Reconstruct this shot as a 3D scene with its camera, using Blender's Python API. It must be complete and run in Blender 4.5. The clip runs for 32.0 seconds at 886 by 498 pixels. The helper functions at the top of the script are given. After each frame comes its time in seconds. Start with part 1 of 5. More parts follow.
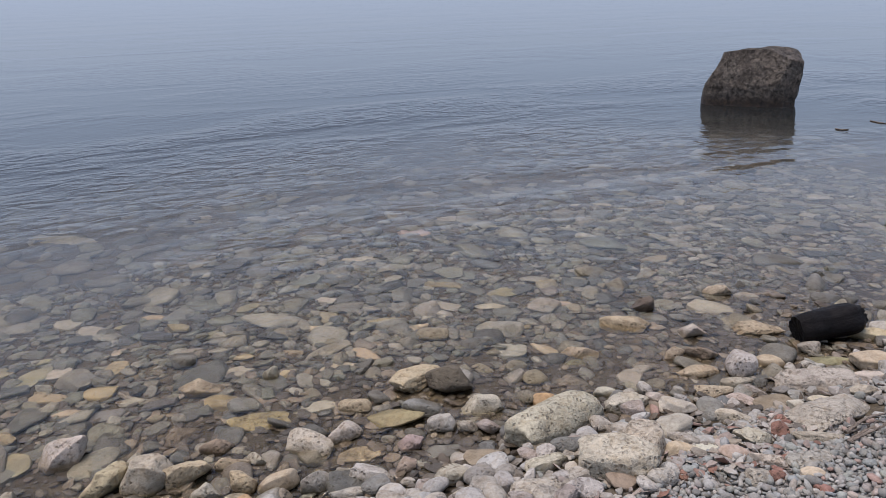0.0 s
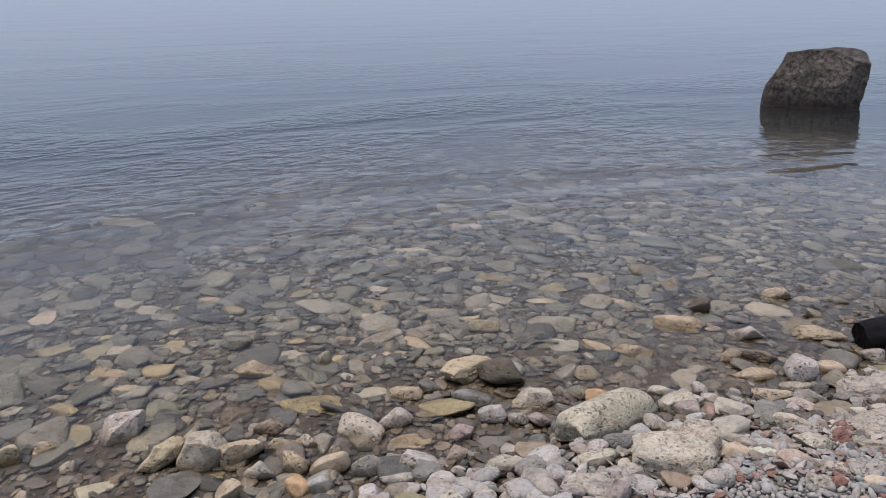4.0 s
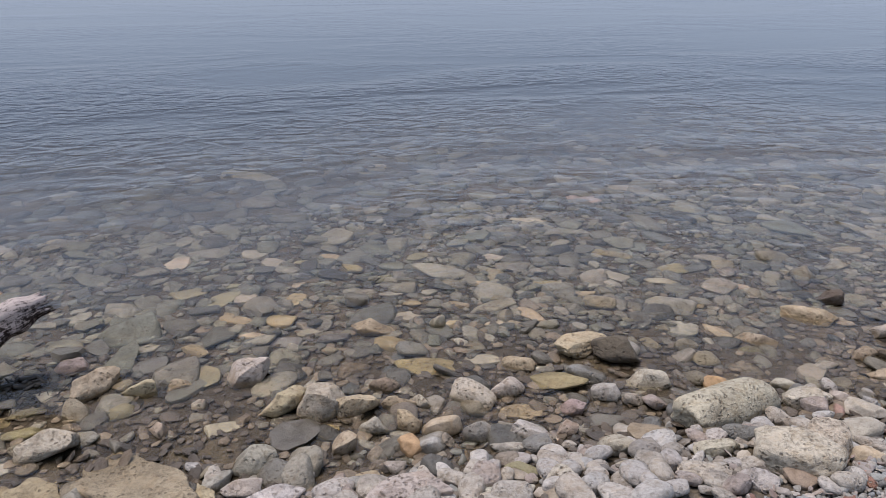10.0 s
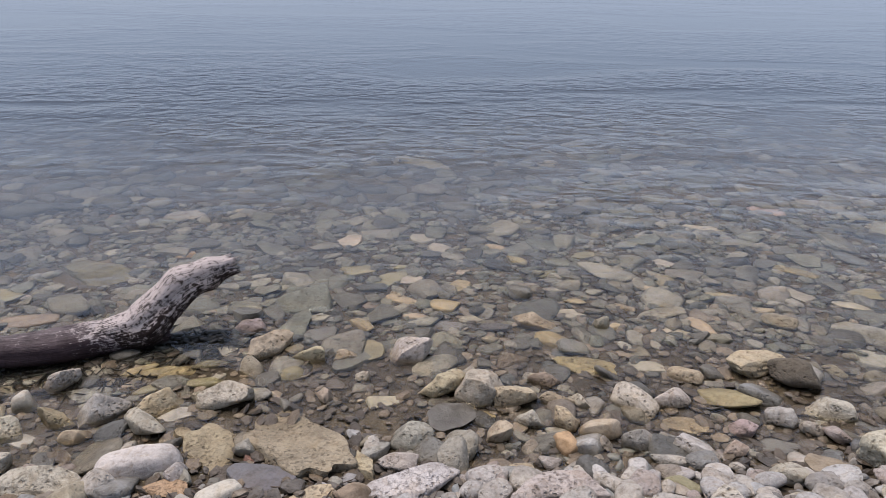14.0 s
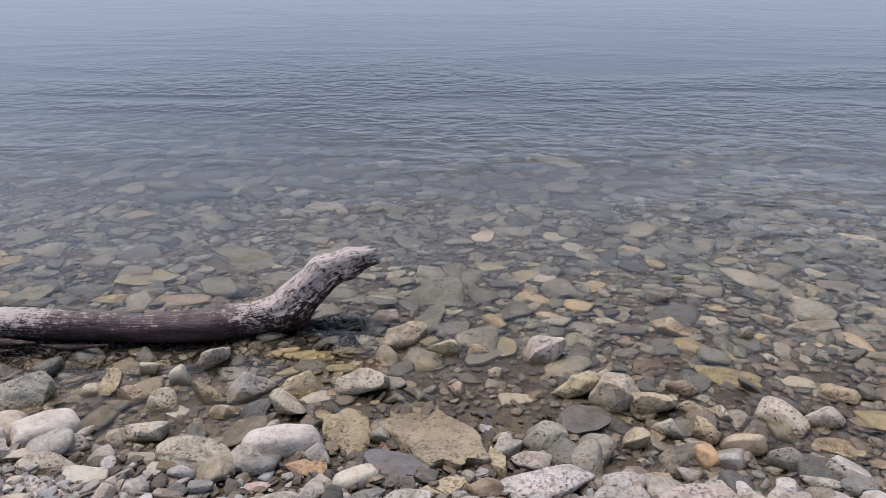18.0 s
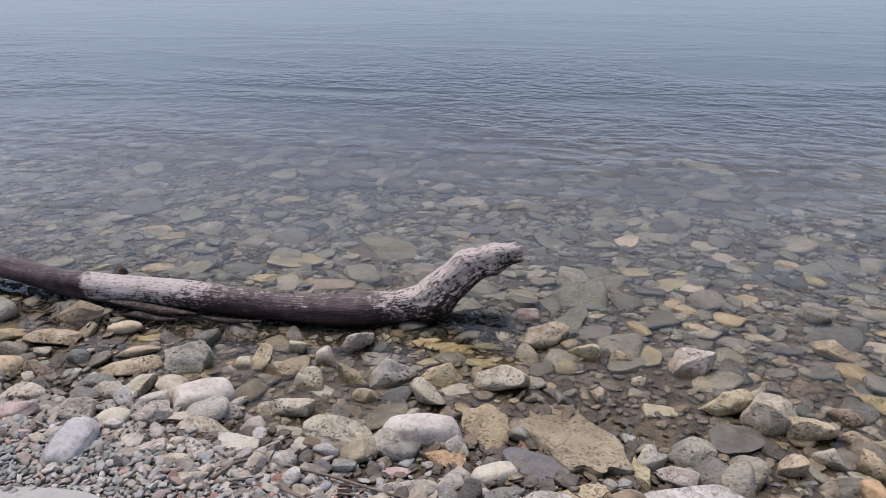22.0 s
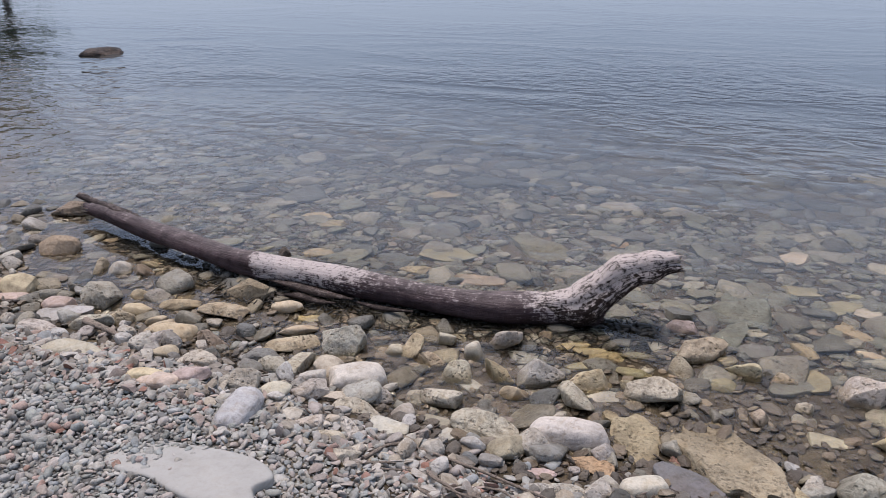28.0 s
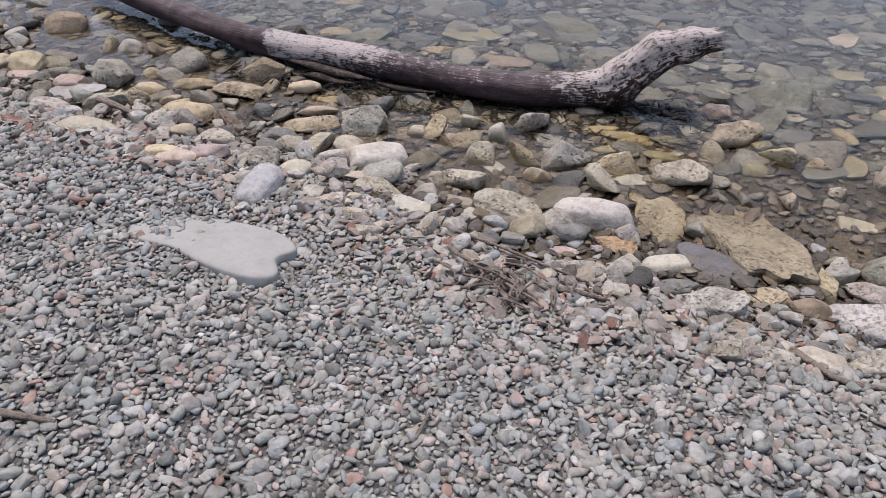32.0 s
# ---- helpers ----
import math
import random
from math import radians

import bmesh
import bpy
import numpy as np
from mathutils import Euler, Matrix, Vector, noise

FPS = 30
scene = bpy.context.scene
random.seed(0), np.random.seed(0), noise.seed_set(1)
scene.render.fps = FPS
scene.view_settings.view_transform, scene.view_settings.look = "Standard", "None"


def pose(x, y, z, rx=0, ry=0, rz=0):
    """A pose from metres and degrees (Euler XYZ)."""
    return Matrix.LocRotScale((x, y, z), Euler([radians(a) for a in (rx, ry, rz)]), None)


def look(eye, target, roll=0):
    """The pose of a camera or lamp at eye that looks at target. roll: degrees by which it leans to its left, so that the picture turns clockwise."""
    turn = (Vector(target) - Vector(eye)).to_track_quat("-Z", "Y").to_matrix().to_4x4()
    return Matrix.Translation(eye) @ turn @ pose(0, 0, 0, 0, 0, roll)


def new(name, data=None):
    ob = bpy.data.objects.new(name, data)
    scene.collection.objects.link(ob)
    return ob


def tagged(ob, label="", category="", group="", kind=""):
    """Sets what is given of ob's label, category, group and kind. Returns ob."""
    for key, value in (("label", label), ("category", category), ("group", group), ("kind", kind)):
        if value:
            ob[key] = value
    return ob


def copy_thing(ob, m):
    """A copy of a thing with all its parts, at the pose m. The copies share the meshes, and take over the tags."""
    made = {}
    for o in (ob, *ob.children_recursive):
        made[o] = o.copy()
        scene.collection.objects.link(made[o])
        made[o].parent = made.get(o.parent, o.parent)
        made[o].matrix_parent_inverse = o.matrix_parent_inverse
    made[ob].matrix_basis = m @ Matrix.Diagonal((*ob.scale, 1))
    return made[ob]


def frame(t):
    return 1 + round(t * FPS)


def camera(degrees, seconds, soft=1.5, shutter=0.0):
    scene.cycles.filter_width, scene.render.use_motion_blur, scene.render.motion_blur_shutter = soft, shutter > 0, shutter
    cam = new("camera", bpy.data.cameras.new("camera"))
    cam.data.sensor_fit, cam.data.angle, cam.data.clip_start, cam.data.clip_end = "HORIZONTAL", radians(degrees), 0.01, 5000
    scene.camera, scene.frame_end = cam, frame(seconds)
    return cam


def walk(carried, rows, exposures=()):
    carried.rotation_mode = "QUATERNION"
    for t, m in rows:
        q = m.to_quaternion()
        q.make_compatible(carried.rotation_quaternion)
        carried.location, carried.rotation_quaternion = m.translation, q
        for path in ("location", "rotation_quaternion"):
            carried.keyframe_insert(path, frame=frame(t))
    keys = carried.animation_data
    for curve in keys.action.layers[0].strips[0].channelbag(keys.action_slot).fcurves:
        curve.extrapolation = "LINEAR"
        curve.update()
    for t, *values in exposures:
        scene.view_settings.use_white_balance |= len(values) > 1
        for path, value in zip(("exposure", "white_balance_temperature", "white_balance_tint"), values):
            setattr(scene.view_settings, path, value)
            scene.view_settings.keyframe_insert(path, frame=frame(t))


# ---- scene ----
# ---- camera and walk ----
cam = camera(60.3, 32.0, soft=0.75)


def aim(x, y, z, yaw, pitch, roll):
    """Camera at x, y, z: yaw to the left of +y, pitch up, roll."""
    return pose(x, y, z, 90 + pitch, 0, yaw) @ pose(0, 0, 0, 0, 0, roll)


PATH = [
    (0.0, aim(0.214, -0.044, 1.658, -25.68, -19.50, -0.99)),
    (0.5, aim(0.208, -0.035, 1.661, -25.52, -19.49, -0.97)),
    (1.0, aim(0.196, -0.026, 1.666, -25.38, -19.46, -0.69)),
    (1.5, aim(0.192, -0.021, 1.660, -25.02, -19.48, -0.54)),
    (2.0, aim(0.186, -0.017, 1.654, -24.51, -19.48, -0.48)),
    (2.5, aim(0.185, -0.023, 1.645, -23.94, -19.50, -0.49)),
    (3.0, aim(0.181, -0.028, 1.639, -23.47, -19.53, -0.45)),
    (3.5, aim(0.175, -0.031, 1.629, -22.71, -19.57, -0.35)),
    (5.5, aim(0.164, -0.017, 1.646, -20.98, -20.25, -0.14)),
    (6.0, aim(0.160, -0.011, 1.647, -20.48, -20.37, -0.05)),
    (6.5, aim(0.153, -0.008, 1.645, -19.93, -20.40, 0.02)),
    (7.0, aim(0.145, -0.015, 1.645, -19.10, -20.50, 0.06)),
    (7.5, aim(0.137, -0.021, 1.642, -18.20, -20.59, 0.08)),
    (8.0, aim(0.139, -0.022, 1.637, -17.36, -20.75, 0.20)),
    (8.5, aim(0.134, -0.013, 1.634, -16.48, -20.86, 0.28)),
    (9.0, aim(0.134, -0.010, 1.631, -15.67, -20.99, 0.26)),
    (9.5, aim(0.130, -0.009, 1.631, -14.61, -21.43, 0.26)),
    (10.0, aim(0.108, -0.002, 1.638, -13.73, -22.18, 0.42)),
    (10.5, aim(0.106, -0.005, 1.628, -11.92, -22.29, 0.40)),
    (11.0, aim(0.103, 0.005, 1.617, -9.77, -22.46, 0.28)),
    (11.5, aim(0.087, 0.014, 1.611, -7.86, -22.62, 0.20)),
    (12.0, aim(0.081, 0.015, 1.616, -5.90, -23.04, 0.07)),
    (12.5, aim(0.059, 0.022, 1.615, -4.49, -23.16, 0.33)),
    (13.0, aim(0.045, 0.023, 1.618, -3.36, -23.09, 0.63)),
    (13.5, aim(0.048, 0.017, 1.606, -2.35, -22.60, 0.83)),
    (15.5, aim(0.019, 0.022, 1.596, 2.28, -22.29, 0.57)),
    (16.0, aim(0.011, 0.030, 1.594, 3.54, -22.31, 0.30)),
    (16.5, aim(0.006, 0.026, 1.593, 4.90, -22.33, 0.03)),
    (17.0, aim(-0.000, 0.014, 1.589, 6.33, -22.40, -0.39)),
    (17.5, aim(-0.009, 0.018, 1.588, 7.50, -22.45, -0.47)),
    (18.0, aim(-0.021, 0.019, 1.595, 8.51, -22.64, -0.53)),
    (18.5, aim(-0.033, 0.018, 1.591, 9.54, -22.67, -0.40)),
    (19.0, aim(-0.034, 0.028, 1.587, 10.36, -22.67, -0.32)),
    (19.5, aim(-0.044, 0.027, 1.579, 11.80, -22.70, -0.14)),
    (20.0, aim(-0.055, 0.020, 1.578, 13.21, -22.72, -0.20)),
    (20.5, aim(-0.073, 0.013, 1.585, 14.59, -22.82, -0.21)),
    (21.0, aim(-0.081, 0.019, 1.579, 15.86, -22.72, -0.38)),
    (21.5, aim(-0.092, 0.019, 1.574, 17.37, -22.64, -0.68)),
    (22.0, aim(-0.112, 0.015, 1.578, 18.62, -22.58, -0.70)),
    (22.5, aim(-0.125, 0.000, 1.580, 19.97, -22.41, -0.75)),
    (23.0, aim(-0.138, -0.007, 1.574, 21.67, -22.26, -1.12)),
    (23.5, aim(-0.143, -0.008, 1.579, 22.68, -22.32, -1.23)),
    (24.0, aim(-0.145, -0.003, 1.580, 23.72, -22.19, -1.36)),
    (24.5, aim(-0.144, -0.002, 1.577, 24.91, -21.95, -1.56)),
    (25.0, aim(-0.151, -0.002, 1.575, 26.01, -21.80, -1.62)),
    (25.5, aim(-0.158, -0.010, 1.577, 27.13, -21.68, -1.65)),
    (27.5, aim(-0.177, -0.025, 1.578, 29.32, -22.08, -1.18)),
    (28.0, aim(-0.177, -0.018, 1.573, 29.74, -22.38, -1.11)),
    (28.5, aim(-0.186, -0.004, 1.563, 30.06, -23.40, -1.18)),
    (29.0, aim(-0.192, -0.001, 1.553, 30.47, -24.75, -1.22)),
    (29.5, aim(-0.195, 0.007, 1.539, 30.90, -26.73, -1.44)),
    (30.0, aim(-0.201, 0.007, 1.527, 31.23, -28.50, -1.56)),
    (30.5, aim(-0.200, 0.006, 1.516, 31.53, -29.86, -1.65)),
    (31.0, aim(-0.204, 0.007, 1.504, 31.70, -31.96, -1.62)),
    (31.5, aim(-0.203, 0.012, 1.492, 31.91, -33.82, -1.67)),
    (32.0, aim(-0.204, 0.013, 1.470, 31.97, -37.33, -1.63)),
]
walk(cam, PATH, exposures=[(0.0, 0.33, 5950, 16), (9.5, 0.33, 5950, 16), (12.0, 0.43, 5950, 16), (20.0, 0.46, 5950, 16), (32.0, 0.53, 5950, 16)])

# ---- sky and sun: a bright hazy overcast over the lake ----
world = bpy.data.worlds.new("world")
scene.world = world
world.use_nodes = True
wn, wl = world.node_tree.nodes, world.node_tree.links
wn.clear()
sky = wn.new("ShaderNodeTexSky")
sky.sky_type, sky.sun_disc = "NISHITA", False
sky.sun_elevation, sky.sun_rotation = radians(76), radians(297)
sky.air_density, sky.dust_density, sky.ozone_density = 1.0, 4.0, 1.0
grey = wn.new("ShaderNodeHueSaturation")
grey.inputs["Saturation"].default_value = 1.0
back = wn.new("ShaderNodeBackground")
back.inputs["Strength"].default_value = 0.15
out = wn.new("ShaderNodeOutputWorld")
# a thin, uneven cloud deck, lighter towards the horizon
way = wn.new("ShaderNodeTexCoord")
part_xyz = wn.new("ShaderNodeSeparateXYZ")
wl.new(way.outputs["Generated"], part_xyz.inputs[0])
cloud = wn.new("ShaderNodeTexNoise")
cloud.inputs["Scale"].default_value, cloud.inputs["Detail"].default_value = 3.0, 4.0
wl.new(way.outputs["Generated"], cloud.inputs["Vector"])
height = wn.new("ShaderNodeMath")
height.operation, height.inputs[1].default_value = "MULTIPLY_ADD", 0.35
wl.new(cloud.outputs["Fac"], height.inputs[0])
wl.new(part_xyz.outputs["Z"], height.inputs[2])
deck = wn.new("ShaderNodeValToRGB")
els = deck.color_ramp.elements
els.new(0.5)
els.new(0.75)
for e, (at, c) in zip(els, ((0.16, (2.82, 3.3, 3.95)), (0.34, (2.82, 3.3, 3.95)), (0.62, (1.76, 2.18, 2.84)), (1.0, (0.86, 1.2, 1.88)))):
    e.position, e.color = at, (*c, 1)
cover = wn.new("ShaderNodeMix")
cover.data_type = "RGBA"
cover.inputs["Factor"].default_value = 0.72
wl.new(height.outputs[0], deck.inputs["Fac"])
wl.new(sky.outputs[0], grey.inputs["Color"])
wl.new(grey.outputs[0], cover.inputs["A"])
wl.new(deck.outputs["Color"], cover.inputs["B"])
wl.new(cover.outputs["Result"], back.inputs["Color"])
wl.new(back.outputs[0], out.inputs["Surface"])

sun_data = bpy.data.lights.new("sun", "SUN")
sun_data.energy, sun_data.angle, sun_data.color = 2.5, radians(36), (1.0, 0.885, 0.76)
sun = new("sun", sun_data)
sun.matrix_world = look((-4, 4, 18), (0, 2, 0))


# ---- materials ----
class Mat:
    """A node material with short names for the nodes that are used most."""

    def __init__(self, name):
        self.m = bpy.data.materials.new(name)
        self.m.use_nodes = True
        self.n, self.l = self.m.node_tree.nodes, self.m.node_tree.links
        self.bsdf = self.n["Principled BSDF"]
        self.coord = self.n.new("ShaderNodeTexCoord").outputs["Object"]

    def put(self, socket, value):
        if isinstance(value, bpy.types.NodeSocket):
            self.l.new(value, socket)
        else:
            socket.default_value = value

    def noise(self, scale, detail=4.0, rough=0.55, vec=None, warp=0.0):
        k = self.n.new("ShaderNodeTexNoise")
        self.put(k.inputs["Vector"], vec or self.coord)
        k.inputs["Scale"].default_value, k.inputs["Detail"].default_value = scale, detail
        k.inputs["Roughness"].default_value, k.inputs["Distortion"].default_value = rough, warp
        return k.outputs["Fac"]

    def n_color(self, scale, vec):
        k = self.n.new("ShaderNodeTexNoise")
        self.put(k.inputs["Vector"], vec)
        k.inputs["Scale"].default_value = scale
        return k.outputs["Color"]

    def cells(self, scale, feature="F1", vec=None, out_name="Distance", rand=1.0):
        k = self.n.new("ShaderNodeTexVoronoi")
        k.feature = feature
        self.put(k.inputs["Vector"], vec or self.coord)
        k.inputs["Scale"].default_value, k.inputs["Randomness"].default_value = scale, rand
        return k.outputs[out_name]

    def ramp(self, fac, stops, smooth=False):
        k = self.n.new("ShaderNodeValToRGB")
        if smooth:
            k.color_ramp.interpolation = "EASE"
        els = k.color_ramp.elements
        while len(els) < len(stops):
            els.new(0.5)
        for e, (at, c) in zip(els, stops):
            e.position = at
            e.color = (*c, 1) if isinstance(c, tuple) else (c, c, c, 1)
        self.put(k.inputs["Fac"], fac)
        return k.outputs["Color"]

    def mix(self, fac, a, b, how="MIX"):
        k = self.n.new("ShaderNodeMix")
        k.data_type, k.blend_type = "RGBA", how
        for s, v in ((k.inputs["Factor"], fac), (k.inputs["A"], a), (k.inputs["B"], b)):
            if isinstance(v, tuple):
                v = (*v, 1)
            self.put(s, v)
        return k.outputs["Result"]

    def math(self, how, a, b=0.0, c=0.0):
        k = self.n.new("ShaderNodeMath")
        k.operation = how
        for s, v in zip(k.inputs, (a, b, c)):
            self.put(s, v)
        return k.outputs[0]

    def stretch(self, scale, turn=(0, 0, 0), vec=None):
        k = self.n.new("ShaderNodeMapping")
        self.put(k.inputs["Vector"], vec or self.coord)
        k.inputs["Scale"].default_value, k.inputs["Rotation"].default_value = scale, turn
        return k.outputs[0]

    def bump(self, height, strength, distance, after=None):
        k = self.n.new("ShaderNodeBump")
        k.inputs["Strength"].default_value, k.inputs["Distance"].default_value = strength, distance
        self.put(k.inputs["Height"], height)
        if after:
            self.l.new(after, k.inputs["Normal"])
        return k.outputs[0]

    def done(self, color=None, rough=None, normal=None):
        for key, v in (("Base Color", color), ("Roughness", rough), ("Normal", normal)):
            if v is not None:
                if isinstance(v, tuple):
                    v = (*v, 1)
                self.put(self.bsdf.inputs[key], v)
        return self.m


def world_z(k):
    """Height over the water, and the place in the world."""
    g = k.n.new("ShaderNodeNewGeometry")
    s = k.n.new("ShaderNodeSeparateXYZ")
    k.l.new(g.outputs["Position"], s.inputs[0])
    return s.outputs["Z"], g.outputs["Position"]


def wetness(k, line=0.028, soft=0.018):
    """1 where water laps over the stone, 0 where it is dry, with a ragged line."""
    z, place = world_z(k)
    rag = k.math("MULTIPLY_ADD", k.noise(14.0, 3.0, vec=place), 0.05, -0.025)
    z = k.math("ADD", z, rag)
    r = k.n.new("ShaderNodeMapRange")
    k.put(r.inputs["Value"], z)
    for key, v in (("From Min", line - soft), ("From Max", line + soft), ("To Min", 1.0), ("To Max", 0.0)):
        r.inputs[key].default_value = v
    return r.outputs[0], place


def stone_material(name, pits, grain=1.0, islands=None, wet_tint=(0.66, 0.62, 0.53), mottle=1.0, damp_to=0.028):
    """Weathered limestone. The colour is the object's own, or, for joined pieces, picked piece by piece from a range."""
    k = Mat(name)
    if islands:
        g = k.n.new("ShaderNodeNewGeometry")
        base = k.ramp(g.outputs["Random Per Island"], islands)
        place = g.outputs["Position"]
    else:
        info = k.n.new("ShaderNodeObjectInfo")
        base = info.outputs["Color"]
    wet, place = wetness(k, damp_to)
    coarse = k.noise(9.0, 5.0, 0.6, vec=place)
    fine = k.noise(90.0, 4.0, 0.65, vec=place)
    speck = k.noise(420.0, 2.0, 0.6, vec=place)
    mid = k.noise(30.0, 5.0, 0.62, vec=place)
    c = k.mix(mottle, base, k.ramp(coarse, [(0.25, (0.62, 0.6, 0.57)), (0.5, (1.0, 0.98, 0.95)), (0.75, (1.15, 1.12, 1.08))]), "MULTIPLY")
    c = k.mix(mottle, c, k.ramp(fine, [(0.3, 0.8), (0.5, 1.0), (0.75, 1.08)]), "MULTIPLY")
    c = k.mix(0.75 * mottle, c, k.ramp(mid, [(0.3, (0.6, 0.56, 0.5)), (0.48, (1.0, 1.0, 1.0)), (0.7, (1.1, 1.09, 1.07))]), "MULTIPLY")
    c = k.mix(0.35 * mottle, c, k.ramp(speck, [(0.35, 0.7), (0.6, 1.08)]), "MULTIPLY")
    stain = k.ramp(k.noise(17.0, 5.0, 0.7, vec=place, warp=0.9), [(0.5, 0.0), (0.62, 1.0)])
    c = k.mix(k.math("MULTIPLY", stain, 0.3 * mottle), c, k.mix(1.0, c, (0.72, 0.58, 0.38), "MULTIPLY"))
    height = k.math("ADD", k.math("MULTIPLY", fine, 0.5), k.math("MULTIPLY", speck, 0.16))
    height = k.math("ADD", height, k.math("MULTIPLY", mid, 1.3))
    if pits:
        bent = k.mix(0.02, place, k.n_color(35.0, place), "ADD")
        holes = k.ramp(k.cells(56.0, vec=bent), [(0.14, 1.0), (0.38, 0.0)])
        specks = k.ramp(k.noise(85.0, 5.0, 0.68, vec=place, warp=0.6), [(0.55, 0.0), (0.64, 1.0)])
        holes = k.math("MULTIPLY", holes, k.ramp(k.noise(24.0, 3.0, vec=place), [(0.44, 0.0), (0.54, 1.0)]))
        where = k.ramp(k.noise(11.0, 3.0, vec=place), [(0.32, 0.1), (0.52, 1.0)])
        pit = k.math("MULTIPLY", k.math("MAXIMUM", holes, k.math("MULTIPLY", specks, 0.4)), where)
        pit = k.math("MULTIPLY", pit, 0.95 * pits)
        c = k.mix(k.math("MULTIPLY", pit, 0.72), c, (0.14, 0.10, 0.058))
        height = k.math("SUBTRACT", height, k.math("MULTIPLY", pit, 1.5))
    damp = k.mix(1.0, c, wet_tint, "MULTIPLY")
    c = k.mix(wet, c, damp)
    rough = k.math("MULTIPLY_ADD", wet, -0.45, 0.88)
    return k.done(c, rough, k.bump(height, 0.7 * grain, 0.014))


STONE_SMOOTH = stone_material("smooth_stone", 0.0, 0.7, damp_to=0.016)
STONE_FLUSH = stone_material("worn_slab", 0.0, 0.15, mottle=0.3)
STONE_PITTED = stone_material("pitted_limestone", 1.0, 1.1, damp_to=0.016)
RUBBLE = [(0.0, (0.080, 0.079, 0.072)), (0.12, (0.216, 0.210, 0.185)), (0.28, (0.336, 0.315, 0.255)), (0.4, (0.152, 0.161, 0.163)),
          (0.55, (0.432, 0.420, 0.370)), (0.68, (0.120, 0.124, 0.126)), (0.8, (0.368, 0.328, 0.233)), (0.9, (0.256, 0.223, 0.194)), (1.0, (0.512, 0.504, 0.466))]
STONE_RUBBLE = stone_material("mixed_rubble", 0.6, 1.0, RUBBLE)
SILTED = [(0.0, (0.070, 0.067, 0.056)), (0.2, (0.202, 0.197, 0.170)), (0.4, (0.132, 0.139, 0.135)), (0.55, (0.317, 0.305, 0.243)), (0.7, (0.220, 0.233, 0.196)), (0.85, (0.264, 0.251, 0.223)), (1.0, (0.419, 0.411, 0.362))]
PALE = [(0.0, (0.276, 0.262, 0.239)), (0.2, (0.478, 0.446, 0.386)), (0.4, (0.405, 0.368, 0.313)), (0.6, (0.534, 0.511, 0.469)), (0.75, (0.368, 0.313, 0.276)), (0.9, (0.442, 0.437, 0.414)), (1.0, (0.589, 0.561, 0.515))]
STONE_PALE = stone_material("pale_limestone", 0.7, 1.0, PALE, damp_to=0.02)
FLAKES = [(0.0, (0.130, 0.117, 0.100)), (0.3, (0.260, 0.234, 0.198)), (0.55, (0.195, 0.189, 0.177)), (0.8, (0.364, 0.319, 0.250)), (1.0, (0.520, 0.481, 0.410))]
# damp reaches high on the flakes; its dark tint also paints shade into the gaps
STONE_FLAKES = stone_material("slate_flakes", 0.3, 0.8, FLAKES, (0.44, 0.385, 0.31), damp_to=0.06)
STONE_SILTED = stone_material("silted_stone", 0.4, 1.0, SILTED)
GRAVEL = [(0.0, (0.156, 0.158, 0.153)), (0.12, (0.342, 0.334, 0.307)), (0.26, (0.258, 0.275, 0.263)), (0.4, (0.429, 0.413, 0.377)),
          (0.52, (0.278, 0.296, 0.304)), (0.64, (0.322, 0.337, 0.307)), (0.74, (0.391, 0.343, 0.311)), (0.85, (0.293, 0.287, 0.274)), (0.93, (0.498, 0.489, 0.458)), (0.975, (0.352, 0.234, 0.192)), (1.0, (0.566, 0.558, 0.533))]
WASHED = [(0.0, (0.360, 0.329, 0.288)), (0.25, (0.414, 0.404, 0.365)), (0.45, (0.333, 0.273, 0.240)), (0.6, (0.270, 0.235, 0.211)), (0.75, (0.450, 0.432, 0.394)), (0.9, (0.297, 0.179, 0.139)), (1.0, (0.252, 0.132, 0.096))]
STONE_WASHED = stone_material("washed_flakes", 0.0, 0.7, WASHED)
STONE_GRAVEL = stone_material("shingle", 0.0, 0.6, GRAVEL)


